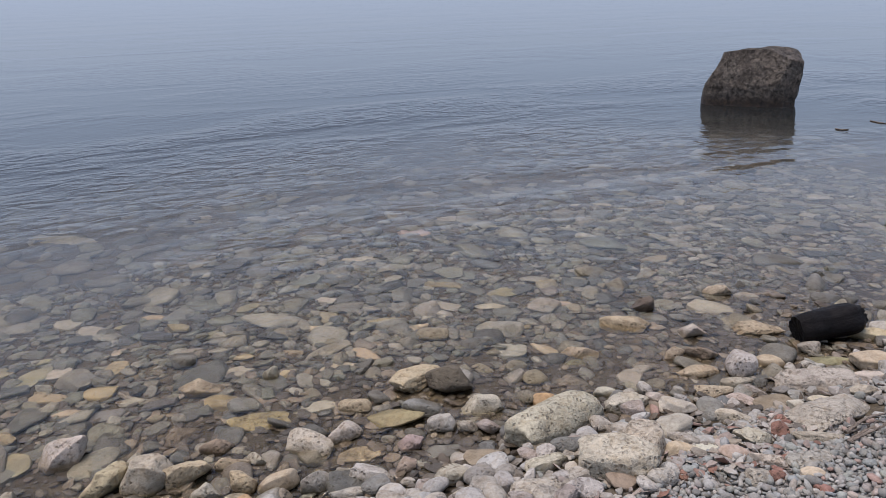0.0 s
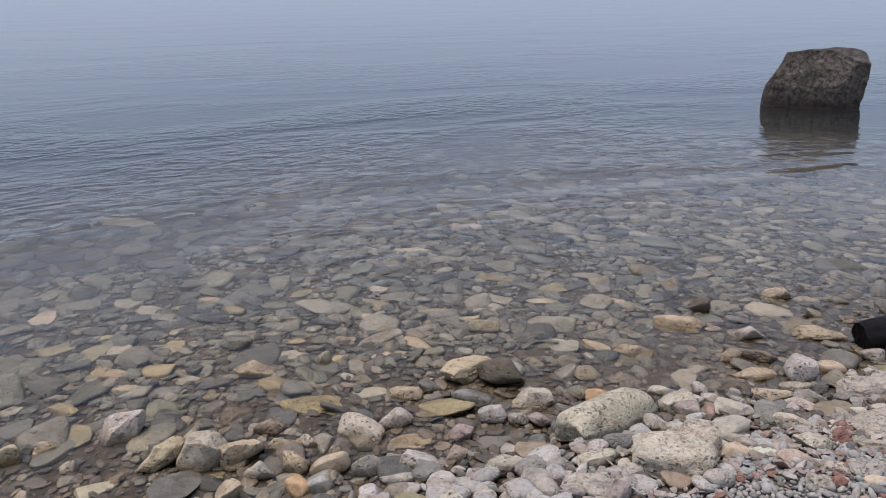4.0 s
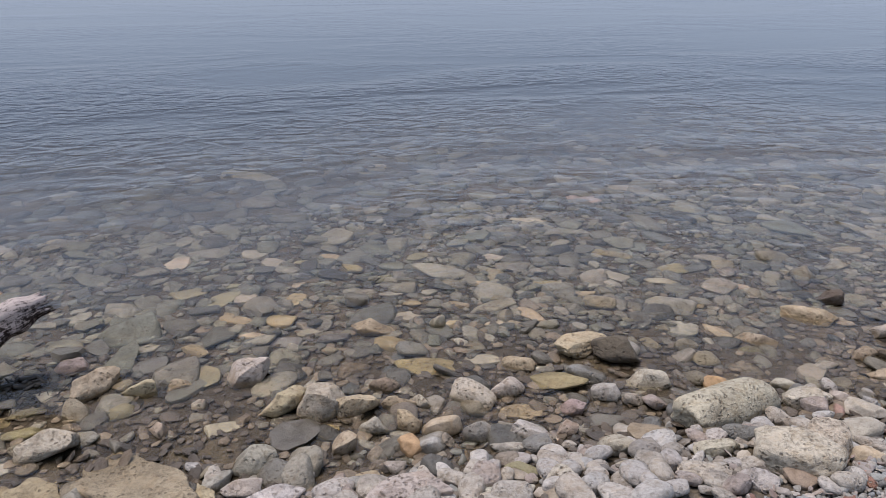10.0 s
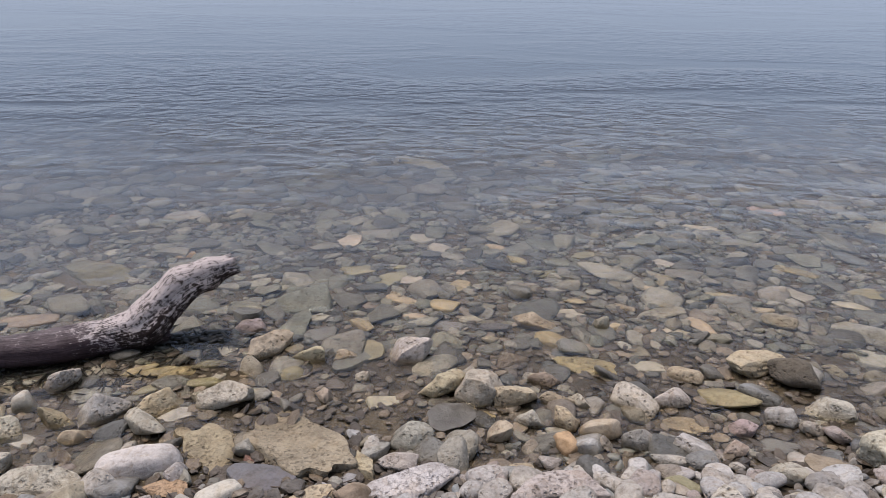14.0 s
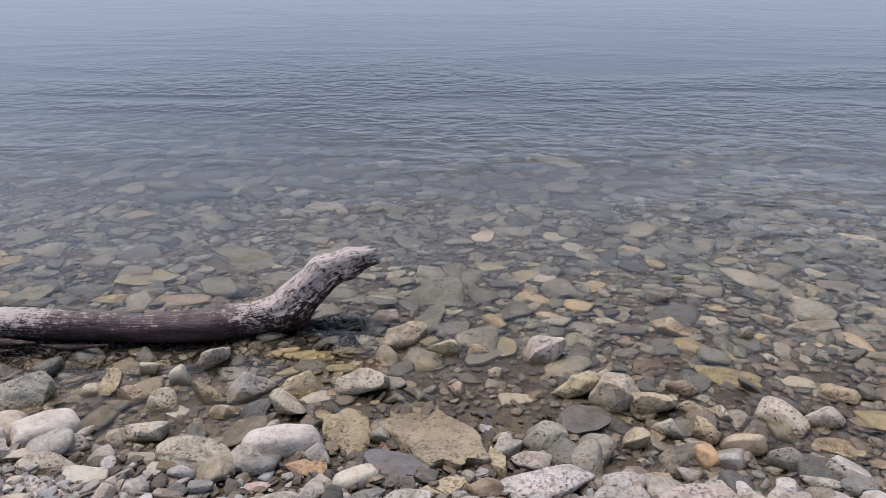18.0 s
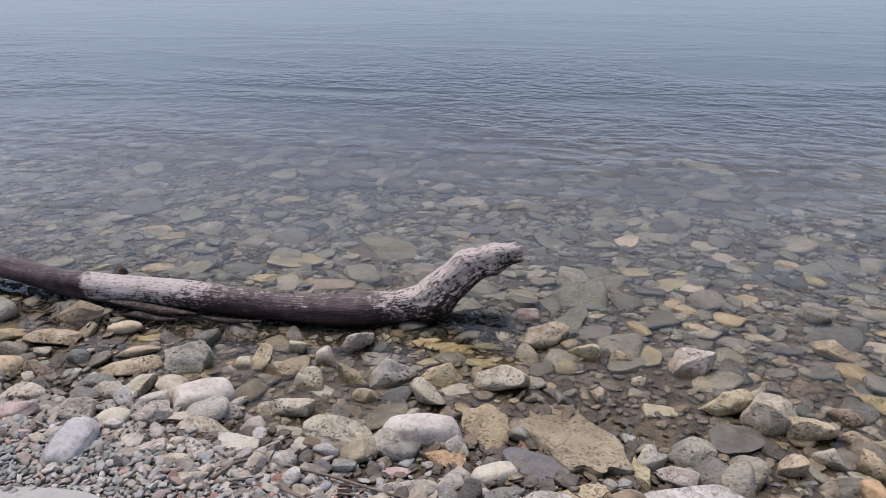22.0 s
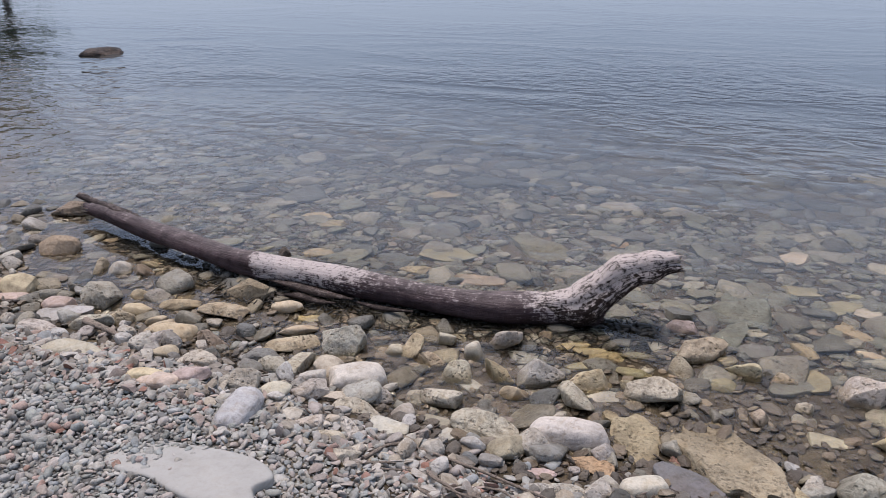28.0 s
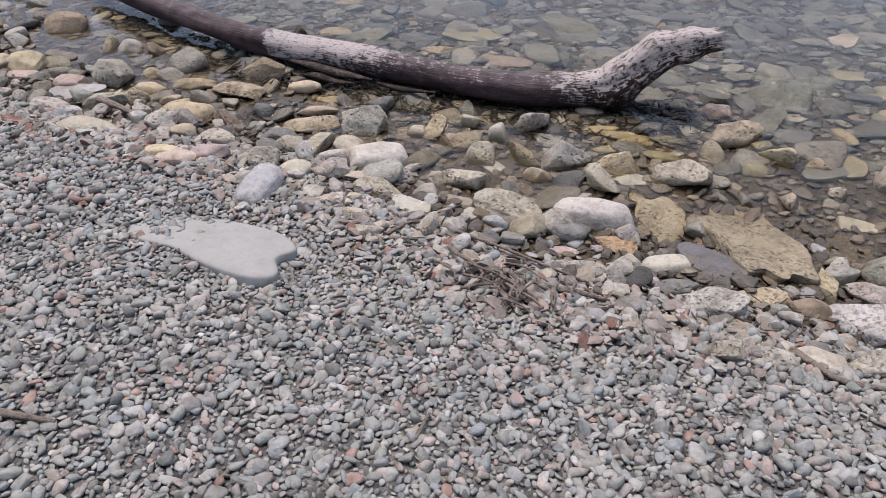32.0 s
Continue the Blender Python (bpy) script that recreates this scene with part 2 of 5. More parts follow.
def bed_material():
    """Silt and grit between the stones; algae and mud farther out."""
    k = Mat("lake_bed")
    # damp line set high: wet silt, and shade between the stones put into its colour
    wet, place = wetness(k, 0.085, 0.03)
    a, b = k.noise(3.0, 6.0, 0.6, vec=place), k.noise(60.0, 4.0, 0.7, vec=place)
    c = k.ramp(a, [(0.3, (0.06, 0.047, 0.032)), (0.5, (0.11, 0.088, 0.061)), (0.7, (0.18, 0.15, 0.108))])
    c = k.mix(1.0, c, k.ramp(b, [(0.3, 0.6), (0.55, 1.05), (0.8, 1.4)]), "MULTIPLY")
    # algae and drifts of paler silt
    algae = k.noise(7.0, 5.0, 0.65, vec=place, warp=0.8)
    c = k.mix(1.0, c, k.ramp(algae, [(0.32, (0.45, 0.42, 0.3)), (0.46, (1.0, 0.95, 0.75)), (0.56, (1.1, 1.1, 1.05)), (0.68, (1.9, 1.8, 1.55))]), "MULTIPLY")
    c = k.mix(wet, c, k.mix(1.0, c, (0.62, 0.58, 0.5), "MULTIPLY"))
    # fine shingle above the waterline
    z, _ = world_z(k)
    dry = k.ramp(k.math("MULTIPLY_ADD", z, 8.0, -0.85), [(0.0, 0.0), (0.5, 1.0)])
    cell = k.cells(70.0, vec=place, out_name="Color")
    # grit coloured dark, to carry the shade in the gaps between pebbles
    grit = k.ramp(k.math("MULTIPLY", cell, 1.0), [(0.1, (0.075, 0.07, 0.062)), (0.5, (0.16, 0.15, 0.135)), (0.9, (0.28, 0.262, 0.235))])
    c = k.mix(dry, c, grit)
    edge = k.math("MULTIPLY", k.cells(70.0, vec=place), dry)
    return k.done(c, 0.85, k.bump(k.math("SUBTRACT", b, k.math("MULTIPLY", edge, 1.2)), 0.8, 0.02))


BED = bed_material()


def water_material():
    k = Mat("lake_water")
    g = k.n.new("ShaderNodeNewGeometry").outputs["Position"]
    # ripples: long crests, then finer cross ripples; nearly calm over the shallows, ruffled patches farther out
    s = k.n.new("ShaderNodeSeparateXYZ")
    k.l.new(g, s.inputs[0])
    swell = k.noise(0.9, 2.0, 0.5, k.stretch((0.5, 1.2, 1), (0, 0, radians(12)), g), 0.5)
    wave = k.noise(2.7, 1.0, 0.45, k.stretch((0.75, 1.2, 1), (0, 0, radians(20)), g), 0.8)
    chop = k.noise(4.6, 1.0, 0.45, k.stretch((0.8, 1.15, 1), (0, 0, radians(-14)), g), 0.9)
    fine = k.noise(11.0, 1.0, 0.5, k.stretch((0.75, 1.1, 1), (0, 0, radians(5)), g), 0.8)
    patch = k.ramp(k.noise(0.33, 3.0, 0.55, k.stretch((0.6, 1.3, 1), (0, 0, 0.35), g), 0.6), [(0.38, 0.16), (0.6, 1.0)], True)
    out_there = k.ramp(k.math("MULTIPLY_ADD", s.outputs["Y"], 0.1, -0.25), [(0.0, 0.16), (0.12, 0.42), (0.26, 0.64), (0.42, 0.72), (0.6, 0.58), (0.95, 0.2)], True)
    h = k.math("ADD", k.math("MULTIPLY", swell, 0.10), k.math("MULTIPLY", wave, 0.26))
    h = k.math("ADD", h, k.math("MULTIPLY", chop, 0.62))
    h = k.math("ADD", h, k.math("MULTIPLY", fine, 0.14))
    h = k.math("MULTIPLY", k.math("MULTIPLY", h, patch), out_there)
    # calmer in the lee of the boulder
    off = k.n.new("ShaderNodeVectorMath")
    off.operation, off.inputs[1].default_value = "DISTANCE", (7.9, 6.9, 0)
    k.l.new(g, off.inputs[0])
    h = k.math("MULTIPLY", h, k.ramp(k.math("MULTIPLY", off.outputs["Value"], 0.2), [(0.12, 0.3), (0.6, 1.0)], True))
    # clear over the shallows; farther out the depth of water hides the bed, and the light that its silt scatters back
    # is put into the base colour
    # the painted haze grows towards the log's side and lightens the water there
    side = k.ramp(k.math("MULTIPLY_ADD", s.outputs["X"], 0.1, 0.5), [(0.1, 1.0), (0.5, 0.6), (0.66, 0.0)])
    cloudy = k.math("ADD", side, k.math("MULTIPLY_ADD", k.noise(0.7, 3.0, 0.5, g), 0.6, -0.3))
    murk = k.math("ADD", k.math("MULTIPLY", s.outputs["Y"], 0.05), k.math("MULTIPLY", cloudy, 0.056))
    # water colour darkened round the boulder, so that its reflection comes out dark
    murk = k.math("ADD", murk, k.math("MULTIPLY", k.math("MAXIMUM", k.math("ADD", s.outputs["X"], -5.0), 0.0), 0.04))
    k.put(k.bsdf.inputs["Transmission Weight"], k.ramp(murk, [(0.20, 1.0), (0.28, 0.94), (0.35, 0.78), (0.42, 0.5), (0.5, 0.3), (0.7, 0.1)]))
    haze = k.ramp(murk, [(0.20, (0.95, 0.98, 0.97)), (0.27, (0.52, 0.53, 0.50)), (0.33, (0.23, 0.238, 0.23)), (0.4, (0.05, 0.053, 0.05)), (0.5, (0.018, 0.021, 0.022))])
    k.bsdf.inputs["IOR"].default_value = 1.333
    return k.done(haze, 0.02, k.bump(h, 1.0, 0.062))


WATER = water_material()


# ---- mesh helpers ----
def link_mesh(name, verts, faces, material, parent=None, label="", smooth=True):
    me = bpy.data.meshes.new(name)
    verts, faces = np.asarray(verts, np.float32), np.asarray(faces, np.int32)
    n = faces.shape[1]
    me.vertices.add(len(verts))
    me.vertices.foreach_set("co", verts.ravel())
    me.loops.add(faces.size)
    me.loops.foreach_set("vertex_index", faces.ravel())
    me.polygons.add(len(faces))
    me.polygons.foreach_set("loop_start", np.arange(0, faces.size, n, dtype=np.int32))
    me.polygons.foreach_set("use_smooth", np.full(len(faces), smooth))
    me.update(calc_edges=True)
    me.materials.append(material)
    ob = new(name, me)
    if parent:
        ob.parent = parent
    if label:
        tagged(ob, label)
    return ob


def ball(level):
    bm = bmesh.new()
    bmesh.ops.create_icosphere(bm, subdivisions=level, radius=1.0)
    v = np.array([p.co for p in bm.verts])
    f = np.array([[p.index for p in q.verts] for q in bm.faces])
    bm.free()
    return v, f


BALLS = {n: ball(n) for n in (1, 2, 3, 4, 5, 6)}


def beside(n, f):
    """For each of n corners, six corners next to it (some named twice)."""
    pairs = np.unique(np.concatenate([f[:, [0, 1]], f[:, [1, 2]], f[:, [2, 0]], f[:, [1, 0]], f[:, [2, 1]], f[:, [0, 2]]]), axis=0)
    first = np.searchsorted(pairs[:, 0], np.arange(n))
    count = np.bincount(pairs[:, 0], minlength=n)
    return pairs[first[:, None] + np.arange(6) % count[:, None], 1]


BESIDE = {n: beside(len(v), f) for n, (v, f) in BALLS.items()}
WORN = {1: 0, 2: 0, 3: 1, 4: 2, 5: 5, 6: 8}
rng = np.random.default_rng(7)


def lumps(v, freq, seed, waves=7):
    """Smooth noise at points v, about -1 to 1, from a handful of random waves."""
    r = np.random.default_rng(seed)
    out = np.zeros(len(v))
    for _ in range(waves):
        d = r.normal(size=3)
        d *= freq * r.uniform(0.6, 1.5) / np.linalg.norm(d)
        out += np.sin(v @ d + r.uniform(0, 6.28))
    return out / waves * 1.6


def rock(seed, level=3, cuts=9, depth=(0.62, 0.9), rough=0.05, box=0.0, steep=1.0):
    """A unit rock: a ball with flat faces broken off it, then worn. box: how square it is; steep: under 1, the broken faces stand upright."""
    r = np.random.default_rng(seed)
    v = BALLS[level][0].copy()
    if box:
        p = 2 + 5 * box
        v /= ((np.abs(v) ** p).sum(1) ** (1 / p))[:, None]
    for _ in range(cuts):
        d = r.normal(size=3) * (1, 1, steep)
        d /= np.linalg.norm(d)
        far = r.uniform(*depth) * np.abs(v @ d).max()
        over = np.maximum(v @ d - far, 0)
        v -= 0.985 * over[:, None] * d
    for _ in range(WORN[level]):  # edges worn round
        v = 0.4 * v + 0.6 * v[BESIDE[level]].mean(1)
    u = v / np.linalg.norm(v, axis=1)[:, None]
    v *= (1 + rough * lumps(v, 3.0, seed + 1) + 0.5 * rough * lumps(v, 8, seed + 2, 9))[:, None]
    if level >= 3:
        v += u * (0.40 * rough * lumps(v, 16, seed + 3, 14) + 0.26 * rough * lumps(v, 38, seed + 4, 18))[:, None]
    v -= (v.max(0) + v.min(0)) / 2
    return v / np.abs(v).max(0)


def many(name, level, places, sizes, turns, material, shapes, parent=None, smooth=True, crisp=0):
    """One mesh of many loose stones: places (n,3), sizes (n,3) half axes, turns (n,3) in radians."""
    base_f = BALLS[level][1]
    nv = len(shapes[0])
    pick = rng.integers(0, len(shapes), len(places))
    v = np.array(shapes)[pick] * sizes[:, None, :]
    cx, cy, cz = np.cos(turns.T)
    sx, sy, sz = np.sin(turns.T)
    x, y, z = v[..., 0], v[..., 1], v[..., 2]
    y, z = y * cx[:, None] - z * sx[:, None], y * sx[:, None] + z * cx[:, None]
    x, z = x * cy[:, None] + z * sy[:, None], -x * sy[:, None] + z * cy[:, None]
    x, y = x * cz[:, None] - y * sz[:, None], x * sz[:, None] + y * cz[:, None]
    v = np.stack([x, y, z], -1) + places[:, None, :]
    f = base_f[None] + (np.arange(len(places)) * nv)[:, None, None]
    ob = link_mesh(name, v.reshape(-1, 3), f.reshape(-1, 3), material, parent, smooth=smooth)
    if crisp:
        ob.data.set_sharp_from_angle(angle=radians(crisp))
    return ob


# ---- the shore's form ----
SHORE = 2.06


def shore_y(x):
    """The waterline, in y, along the beach."""
    return SHORE + 0.09 * np.sin(0.9 * x + 0.6) + 0.05 * np.sin(2.3 * x) - 0.02 * np.maximum(-x - 2.5, 0) ** 1.5


def ground_z(x, y):
    """Beach above, lake bed below the water at height 0."""
    d = y - shore_y(x)
    land = np.interp(-d, [0, 0.25, 0.5, 0.9, 1.6, 3, 12, 400], [-0.02, 0.035, 0.1, 0.18, 0.25, 0.33, 0.9, 3.0])
    bed = np.interp(d, [0, 0.4, 1.0, 1.8, 3.0, 4.5, 8, 14, 60, 400], [-0.02, -0.035, -0.06, -0.11, -0.25, -0.6, -1.3, -2.2, -5, -7])
    z = np.where(d < 0, land, bed)
    turn = np.degrees(np.arctan2(-x, y))  # the far bank closes the bay on one side only
    bank = np.minimum(np.clip((np.hypot(x, y) - 52) * 0.2 - 2, -9, 2), np.clip(turn - 56, -9, 2))
    z = np.where((turn > 40) & (turn < 110), np.maximum(z, bank), z)
    near = np.exp(-(np.hypot(x, y - 2) / 9) ** 2)
    return z + near * (0.014 * np.sin(3.1 * x + 1.3 * y) + 0.010 * np.sin(5.7 * y - 2.2 * x + 1))


def sheet(name, xs, ys, z_of, material):
    gx, gy = np.meshgrid(xs, ys)
    v = np.stack([gx, gy, z_of(gx, gy)], -1).reshape(-1, 3)
    w = len(xs)
    i = (np.arange(len(ys) - 1)[:, None] * w + np.arange(w - 1)).ravel()
    return link_mesh(name, v, np.stack([i, i + 1, i + 1 + w, i + w], 1), material)


def spaced(near, far, n):
    """Steps that widen from the middle to the horizon."""
    a = np.linspace(-near, near, n)
    b = near * (far / near) ** np.linspace(0, 1, 26)[1:]
    return np.r_[-b[::-1], a, b]


ground = tagged(sheet("ground", spaced(8, 900, 201), spaced(8, 900, 201), ground_z, BED),
                "grey-brown silty lake bed rising to a shingle beach", "ground", kind="structure")
water = tagged(sheet("water", spaced(12, 900, 61), np.r_[1.2, 2, 4, 8, 14, 25, 60, 150, 400, 900], lambda x, y: 0 * x, WATER),
               "clear shallow lake water with small grey-blue ripples", "water", kind="structure")
water.visible_shadow = False

# ---- the boulder, the far rock, the logs ----
TAKEN = []  # x, y, radius of every stone that is placed by hand


def wood_material(name, bare, bark, pale_from, gloss, speck=1.0):
    """Driftwood: bark and bleached bare wood. 'along' runs 0 to 1 from the thin end, 'up' is 1 on the upper side."""
    k = Mat(name)
    along = k.n.new("ShaderNodeAttribute")
    along.attribute_name = "along"
    up = k.n.new("ShaderNodeAttribute")
    up.attribute_name = "up"
    ring = k.n.new("ShaderNodeAttribute")
    ring.attribute_name = "grain"
    s, u = along.outputs["Fac"], up.outputs["Fac"]
    fibre = k.noise(7.0, 5.0, 0.65, ring.outputs["Vector"], 0.3)
    patchy = k.noise(16.0, 5.0, 0.62, warp=0.5)
    long_spots = k.noise(12.0, 5.0, 0.68, k.stretch((2.0, 0.6, 0.6), vec=ring.outputs["Vector"]), 0.7)
    spots = k.math("ADD", k.math("MULTIPLY", long_spots, 0.45), k.math("MULTIPLY", k.noise(58.0, 4.0, 0.7, warp=0.4), 0.55))
    lower = k.ramp(s, pale_from)
    streak = k.noise(15.0, 3.0, 0.6, ring.outputs["Vector"], 0.4)
    score = k.math("ADD", lower, k.math("MULTIPLY_ADD", u, 0.26, -0.14))
    score = k.math("ADD", score, k.math("MULTIPLY_ADD", patchy, 0.9, -0.45))
    score = k.math("ADD", score, k.math("MULTIPLY_ADD", spots, speck, -0.5 * speck))
    score = k.math("ADD", score, k.math("MULTIPLY_ADD", streak, 0.9, -0.45))
    mask = k.ramp(score, [(0.36, 0.0), (0.5, 0.6), (0.62, 1.0)])
    b = k.mix(1.0, bare, k.ramp(fibre, [(0.3, 0.75), (0.5, 0.98), (0.72, 1.1)]), "MULTIPLY")
    b = k.mix(0.8, b, k.ramp(spots, [(0.40, 0.3), (0.48, 1.0)]), "MULTIPLY")
    # dark bark, its upper side painted greyer for the light that falls on it
    top_light = k.ramp(k.math("ADD", k.math("MULTIPLY", u, 0.45), k.math("MULTIPLY_ADD", fibre, 0.8, -0.2)), [(0.35, 0.0), (0.8, 1.0)])
    d = k.mix(k.math("MULTIPLY", top_light, 0.24), bark, bare)
    d = k.mix(1.0, d, k.ramp(k.math("ADD", k.math("MULTIPLY", streak, 0.5), k.math("MULTIPLY", patchy, 0.5)), [(0.34, 0.4), (0.5, 1.0), (0.66, 1.7)]), "MULTIPLY")
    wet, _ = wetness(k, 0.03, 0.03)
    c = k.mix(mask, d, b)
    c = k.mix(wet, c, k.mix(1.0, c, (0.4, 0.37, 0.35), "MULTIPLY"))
    h = k.math("ADD", k.math("ADD", k.math("MULTIPLY", fibre, 0.4), k.math("MULTIPLY", spots, 0.8)), k.math("MULTIPLY", patchy, 0.7))
    h = k.math("SUBTRACT", h, k.math("MULTIPLY", mask, 0.2))
    rough = k.math("MULTIPLY_ADD", mask, 0.3, gloss)
    k.bsdf.inputs["Specular IOR Level"].default_value = 0.1
    return k.done(c, rough, k.bump(h, 0.9, 0.012))


def limb(name, spine, radii, material, seed, parent=None, label="", rings=90, around=28, gnarl=0.10, ends=(0.3, 0.3), flat=1.0, knots=(), hollow=1.0):
    """A log along a smooth spine, with lumps, and broken, hollowed ends. knots: bulges and hollows, each its place along, its angle round, length and height."""
    p, r = np.array(spine, float), np.array(radii, float)
    at, steps = np.arange(len(p)), np.linspace(0, len(p) - 1, rings)

    def smooth(c):
        t = np.gradient(c, axis=0)
        i = np.minimum(steps.astype(int), len(p) - 2)
        f = (steps - i)[:, None] if c.ndim > 1 else steps - i
        return (2 * f**3 - 3 * f**2 + 1) * c[i] + (f**3 - 2 * f**2 + f) * t[i] + (3 * f**2 - 2 * f**3) * c[i + 1] + (f**3 - f**2) * t[i + 1]

    mid, rad = smooth(p), smooth(r)
    ahead = np.gradient(mid, axis=0)
    ahead /= np.linalg.norm(ahead, axis=1)[:, None]
    side = np.cross(ahead, (0, 0, 1.0))
    side /= np.linalg.norm(side, axis=1)[:, None]
    top = np.cross(side, ahead)
    a = np.linspace(0, 2 * np.pi, around, endpoint=False)
    ca, sa = np.cos(a), np.sin(a)
    out_dir = side[:, None] * ca[None, :, None] + flat * top[:, None] * sa[None, :, None]
    length = np.r_[0, np.cumsum(np.linalg.norm(np.diff(mid, axis=0), axis=1))]
    q = np.stack([np.repeat(length[:, None] * 2.2, around, 1), np.repeat(ca[None] * 0.9, rings, 0), np.repeat(sa[None] * 0.9, rings, 0)], -1).reshape(-1, 3)
    bumpy = 1 + gnarl * lumps(q, 3.0, seed) + 0.5 * gnarl * lumps(q, 8.0, seed + 1, 10) + 0.25 * gnarl * lumps(q * (0.4, 1, 1), 22.0, seed + 2, 14)
    for at_s, turn, span, rise in knots:
        s_q = np.repeat(length / length[-1], around)
        bumpy = bumpy + rise * np.exp(-(((s_q - at_s) / span) ** 2) - (1 - np.cos(np.tile(a, rings) - turn)) / 0.35)
    v = mid[:, None] + out_dir * (rad[:, None] * bumpy.reshape(rings, around))[..., None]
    rr = np.random.default_rng(seed)
    jag = [rr.uniform(-1, 1, around) * e * r[i] for e, i in ((ends[0], 0), (ends[1], -1))]
    for j, (row, way) in enumerate(((0, -ahead[0]), (rings - 1, ahead[-1]))):
        v[row] += np.abs(jag[j])[:, None] * way * 1.6
    verts = v.reshape(-1, 3)
    i = np.arange(rings - 1)[:, None] * around
    j = np.arange(around)
    faces = np.stack([i + j, i + (j + 1) % around, i + around + (j + 1) % around, i + around + j], -1).reshape(-1, 4)
    caps, tris = [], []
    for row, way in ((0, -ahead[0]), (rings - 1, ahead[-1])):
        ring_v = v[row]
        inner = mid[row] + (ring_v - mid[row]) * 0.55 - way * hollow * r[0] * rr.uniform(0.1, 0.7, around)[:, None]
        n0 = len(verts) + sum(len(c) for c in caps)
        caps.append(np.r_[inner, [mid[row] - way * hollow * r[0] * 0.5]])
        j2 = (j + 1) % around
        quad = np.stack([row * around + j, row * around + j2, n0 + j2, n0 + j], -1)
        tri = np.stack([n0 + j, n0 + j2, np.full(around, n0 + around), np.full(around, n0 + around)], -1)
        tris += [quad, tri]
    allv = np.concatenate([verts, *caps])
    ob_me = bpy.data.meshes.new(name)
    loops = [tuple(f) for f in np.concatenate([faces, tris[0], tris[2]])] + [tuple(f[:3]) for f in np.concatenate([tris[1], tris[3]])]
    ob_me.from_pydata(allv.tolist(), [], loops)
    for poly in ob_me.polygons:
        poly.use_smooth = True
    ob_me.materials.append(material)
    n = len(allv)
    along = np.ones(n, np.float32)
    along[: rings * around] = np.repeat(length / length[-1], around)
    along[rings * around : rings * around + around + 1] = 0
    up_v = np.full(n, 0.2, np.float32)
    up_v[: rings * around] = np.tile(sa, rings)
    grain = np.zeros((n, 3), np.float32)
    grain[: rings * around] = np.stack([np.repeat(length * 0.9, around), np.tile(ca * 1.6, rings), np.tile(sa * 1.6, rings)], -1)
    grain[rings * around :] = allv[rings * around :] * 6
    for key, kind, data, field in (("along", "FLOAT", along, "value"), ("up", "FLOAT", up_v, "value"), ("grain", "FLOAT_VECTOR", grain, "vector")):
        ob_me.attributes.new(key, kind, "POINT").data.foreach_set(field, data.ravel())
    ob = new(name, ob_me)
    if parent:
        ob.parent = parent
    if label:
        tagged(ob, label)
    return ob


def empty(name, label, category, group=""):
    return tagged(new(name), label, category, group)


WOOD = wood_material("driftwood", (0.50, 0.435, 0.40), (0.056, 0.038, 0.039),
                     [(0.0, 0.12), (0.08, 0.05), (0.38, 0.02), (0.455, 0.08), (0.475, 0.78), (0.60, 0.66), (0.69, 0.2), (0.87, 0.06), (0.92, 0.5), (1.0, 0.45)], 0.5, 2.4)
HEAD = wood_material("bleached_wood", (0.54, 0.465, 0.42), (0.03, 0.02, 0.017), [(0.0, 0.3), (0.15, 0.52), (1.0, 0.62)], 0.55, 3.4)
SPLINTER = wood_material("torn_wood", (0.26, 0.215, 0.19), (0.03, 0.021, 0.018), [(0.0, 0.22), (1.0, 0.28)], 0.6, 2.4)
CHAR = wood_material("charred_wood", (0.04, 0.036, 0.034), (0.008, 0.007, 0.007), [(0.0, 0.05), (1.0, 0.1)], 0.5, 2.6)

log = empty("driftwood_log", "curved driftwood log with dark bark and bleached wood at the waterline", "log")
limb("trunk", [(-4.13, 2.715, 0.088), (-3.88, 2.672, 0.094), (-3.35, 2.575, 0.097), (-2.78, 2.525, 0.088), (-2.34, 2.575, 0.082), (-1.92, 2.615, 0.068),
               (-1.53, 2.68, 0.058), (-1.28, 2.79, 0.05), (-1.05, 2.885, 0.036)],
     [0.04, 0.048, 0.054, 0.058, 0.061, 0.061, 0.063, 0.07, 0.052], WOOD, 11, log, rings=190, around=44, gnarl=0.15, ends=(1.6, 0.2),
     knots=[(0.47, 1.0, 0.03, 0.3), (0.30, 0.3, 0.03, 0.22), (0.62, -0.4, 0.05, 0.15), (0.75, 1.2, 0.06, -0.12), (0.36, 1.4, 0.05, -0.15), (0.12, 0.4, 0.04, 0.25)])
limb("broken_branch", [(-1.36, 2.757, 0.06), (-1.21, 2.818, 0.078), (-1.13, 2.851, 0.098), (-1.045, 2.885, 0.168), (-0.962, 2.919, 0.236), (-0.876, 2.954, 0.268), (-0.80, 2.985, 0.288)],
     [0.05, 0.064, 0.08, 0.08, 0.074, 0.067, 0.052], HEAD, 17, log, "bleached cracked branch stub rising from the water", rings=110, around=52, gnarl=0.2, ends=(0.2, 0.75),
     knots=[(0.30, -1.3, 0.14, 0.35), (0.72, 1.5, 0.07, 0.22), (0.80, 0.5, 0.05, -0.28), (0.88, -1.4, 0.06, 0.2), (0.90, 1.6, 0.05, 0.15), (0.99, 0.2, 0.05, -0.45), (0.55, 0.9, 0.08, -0.15), (0.45, 0.1, 0.1, 0.14)])
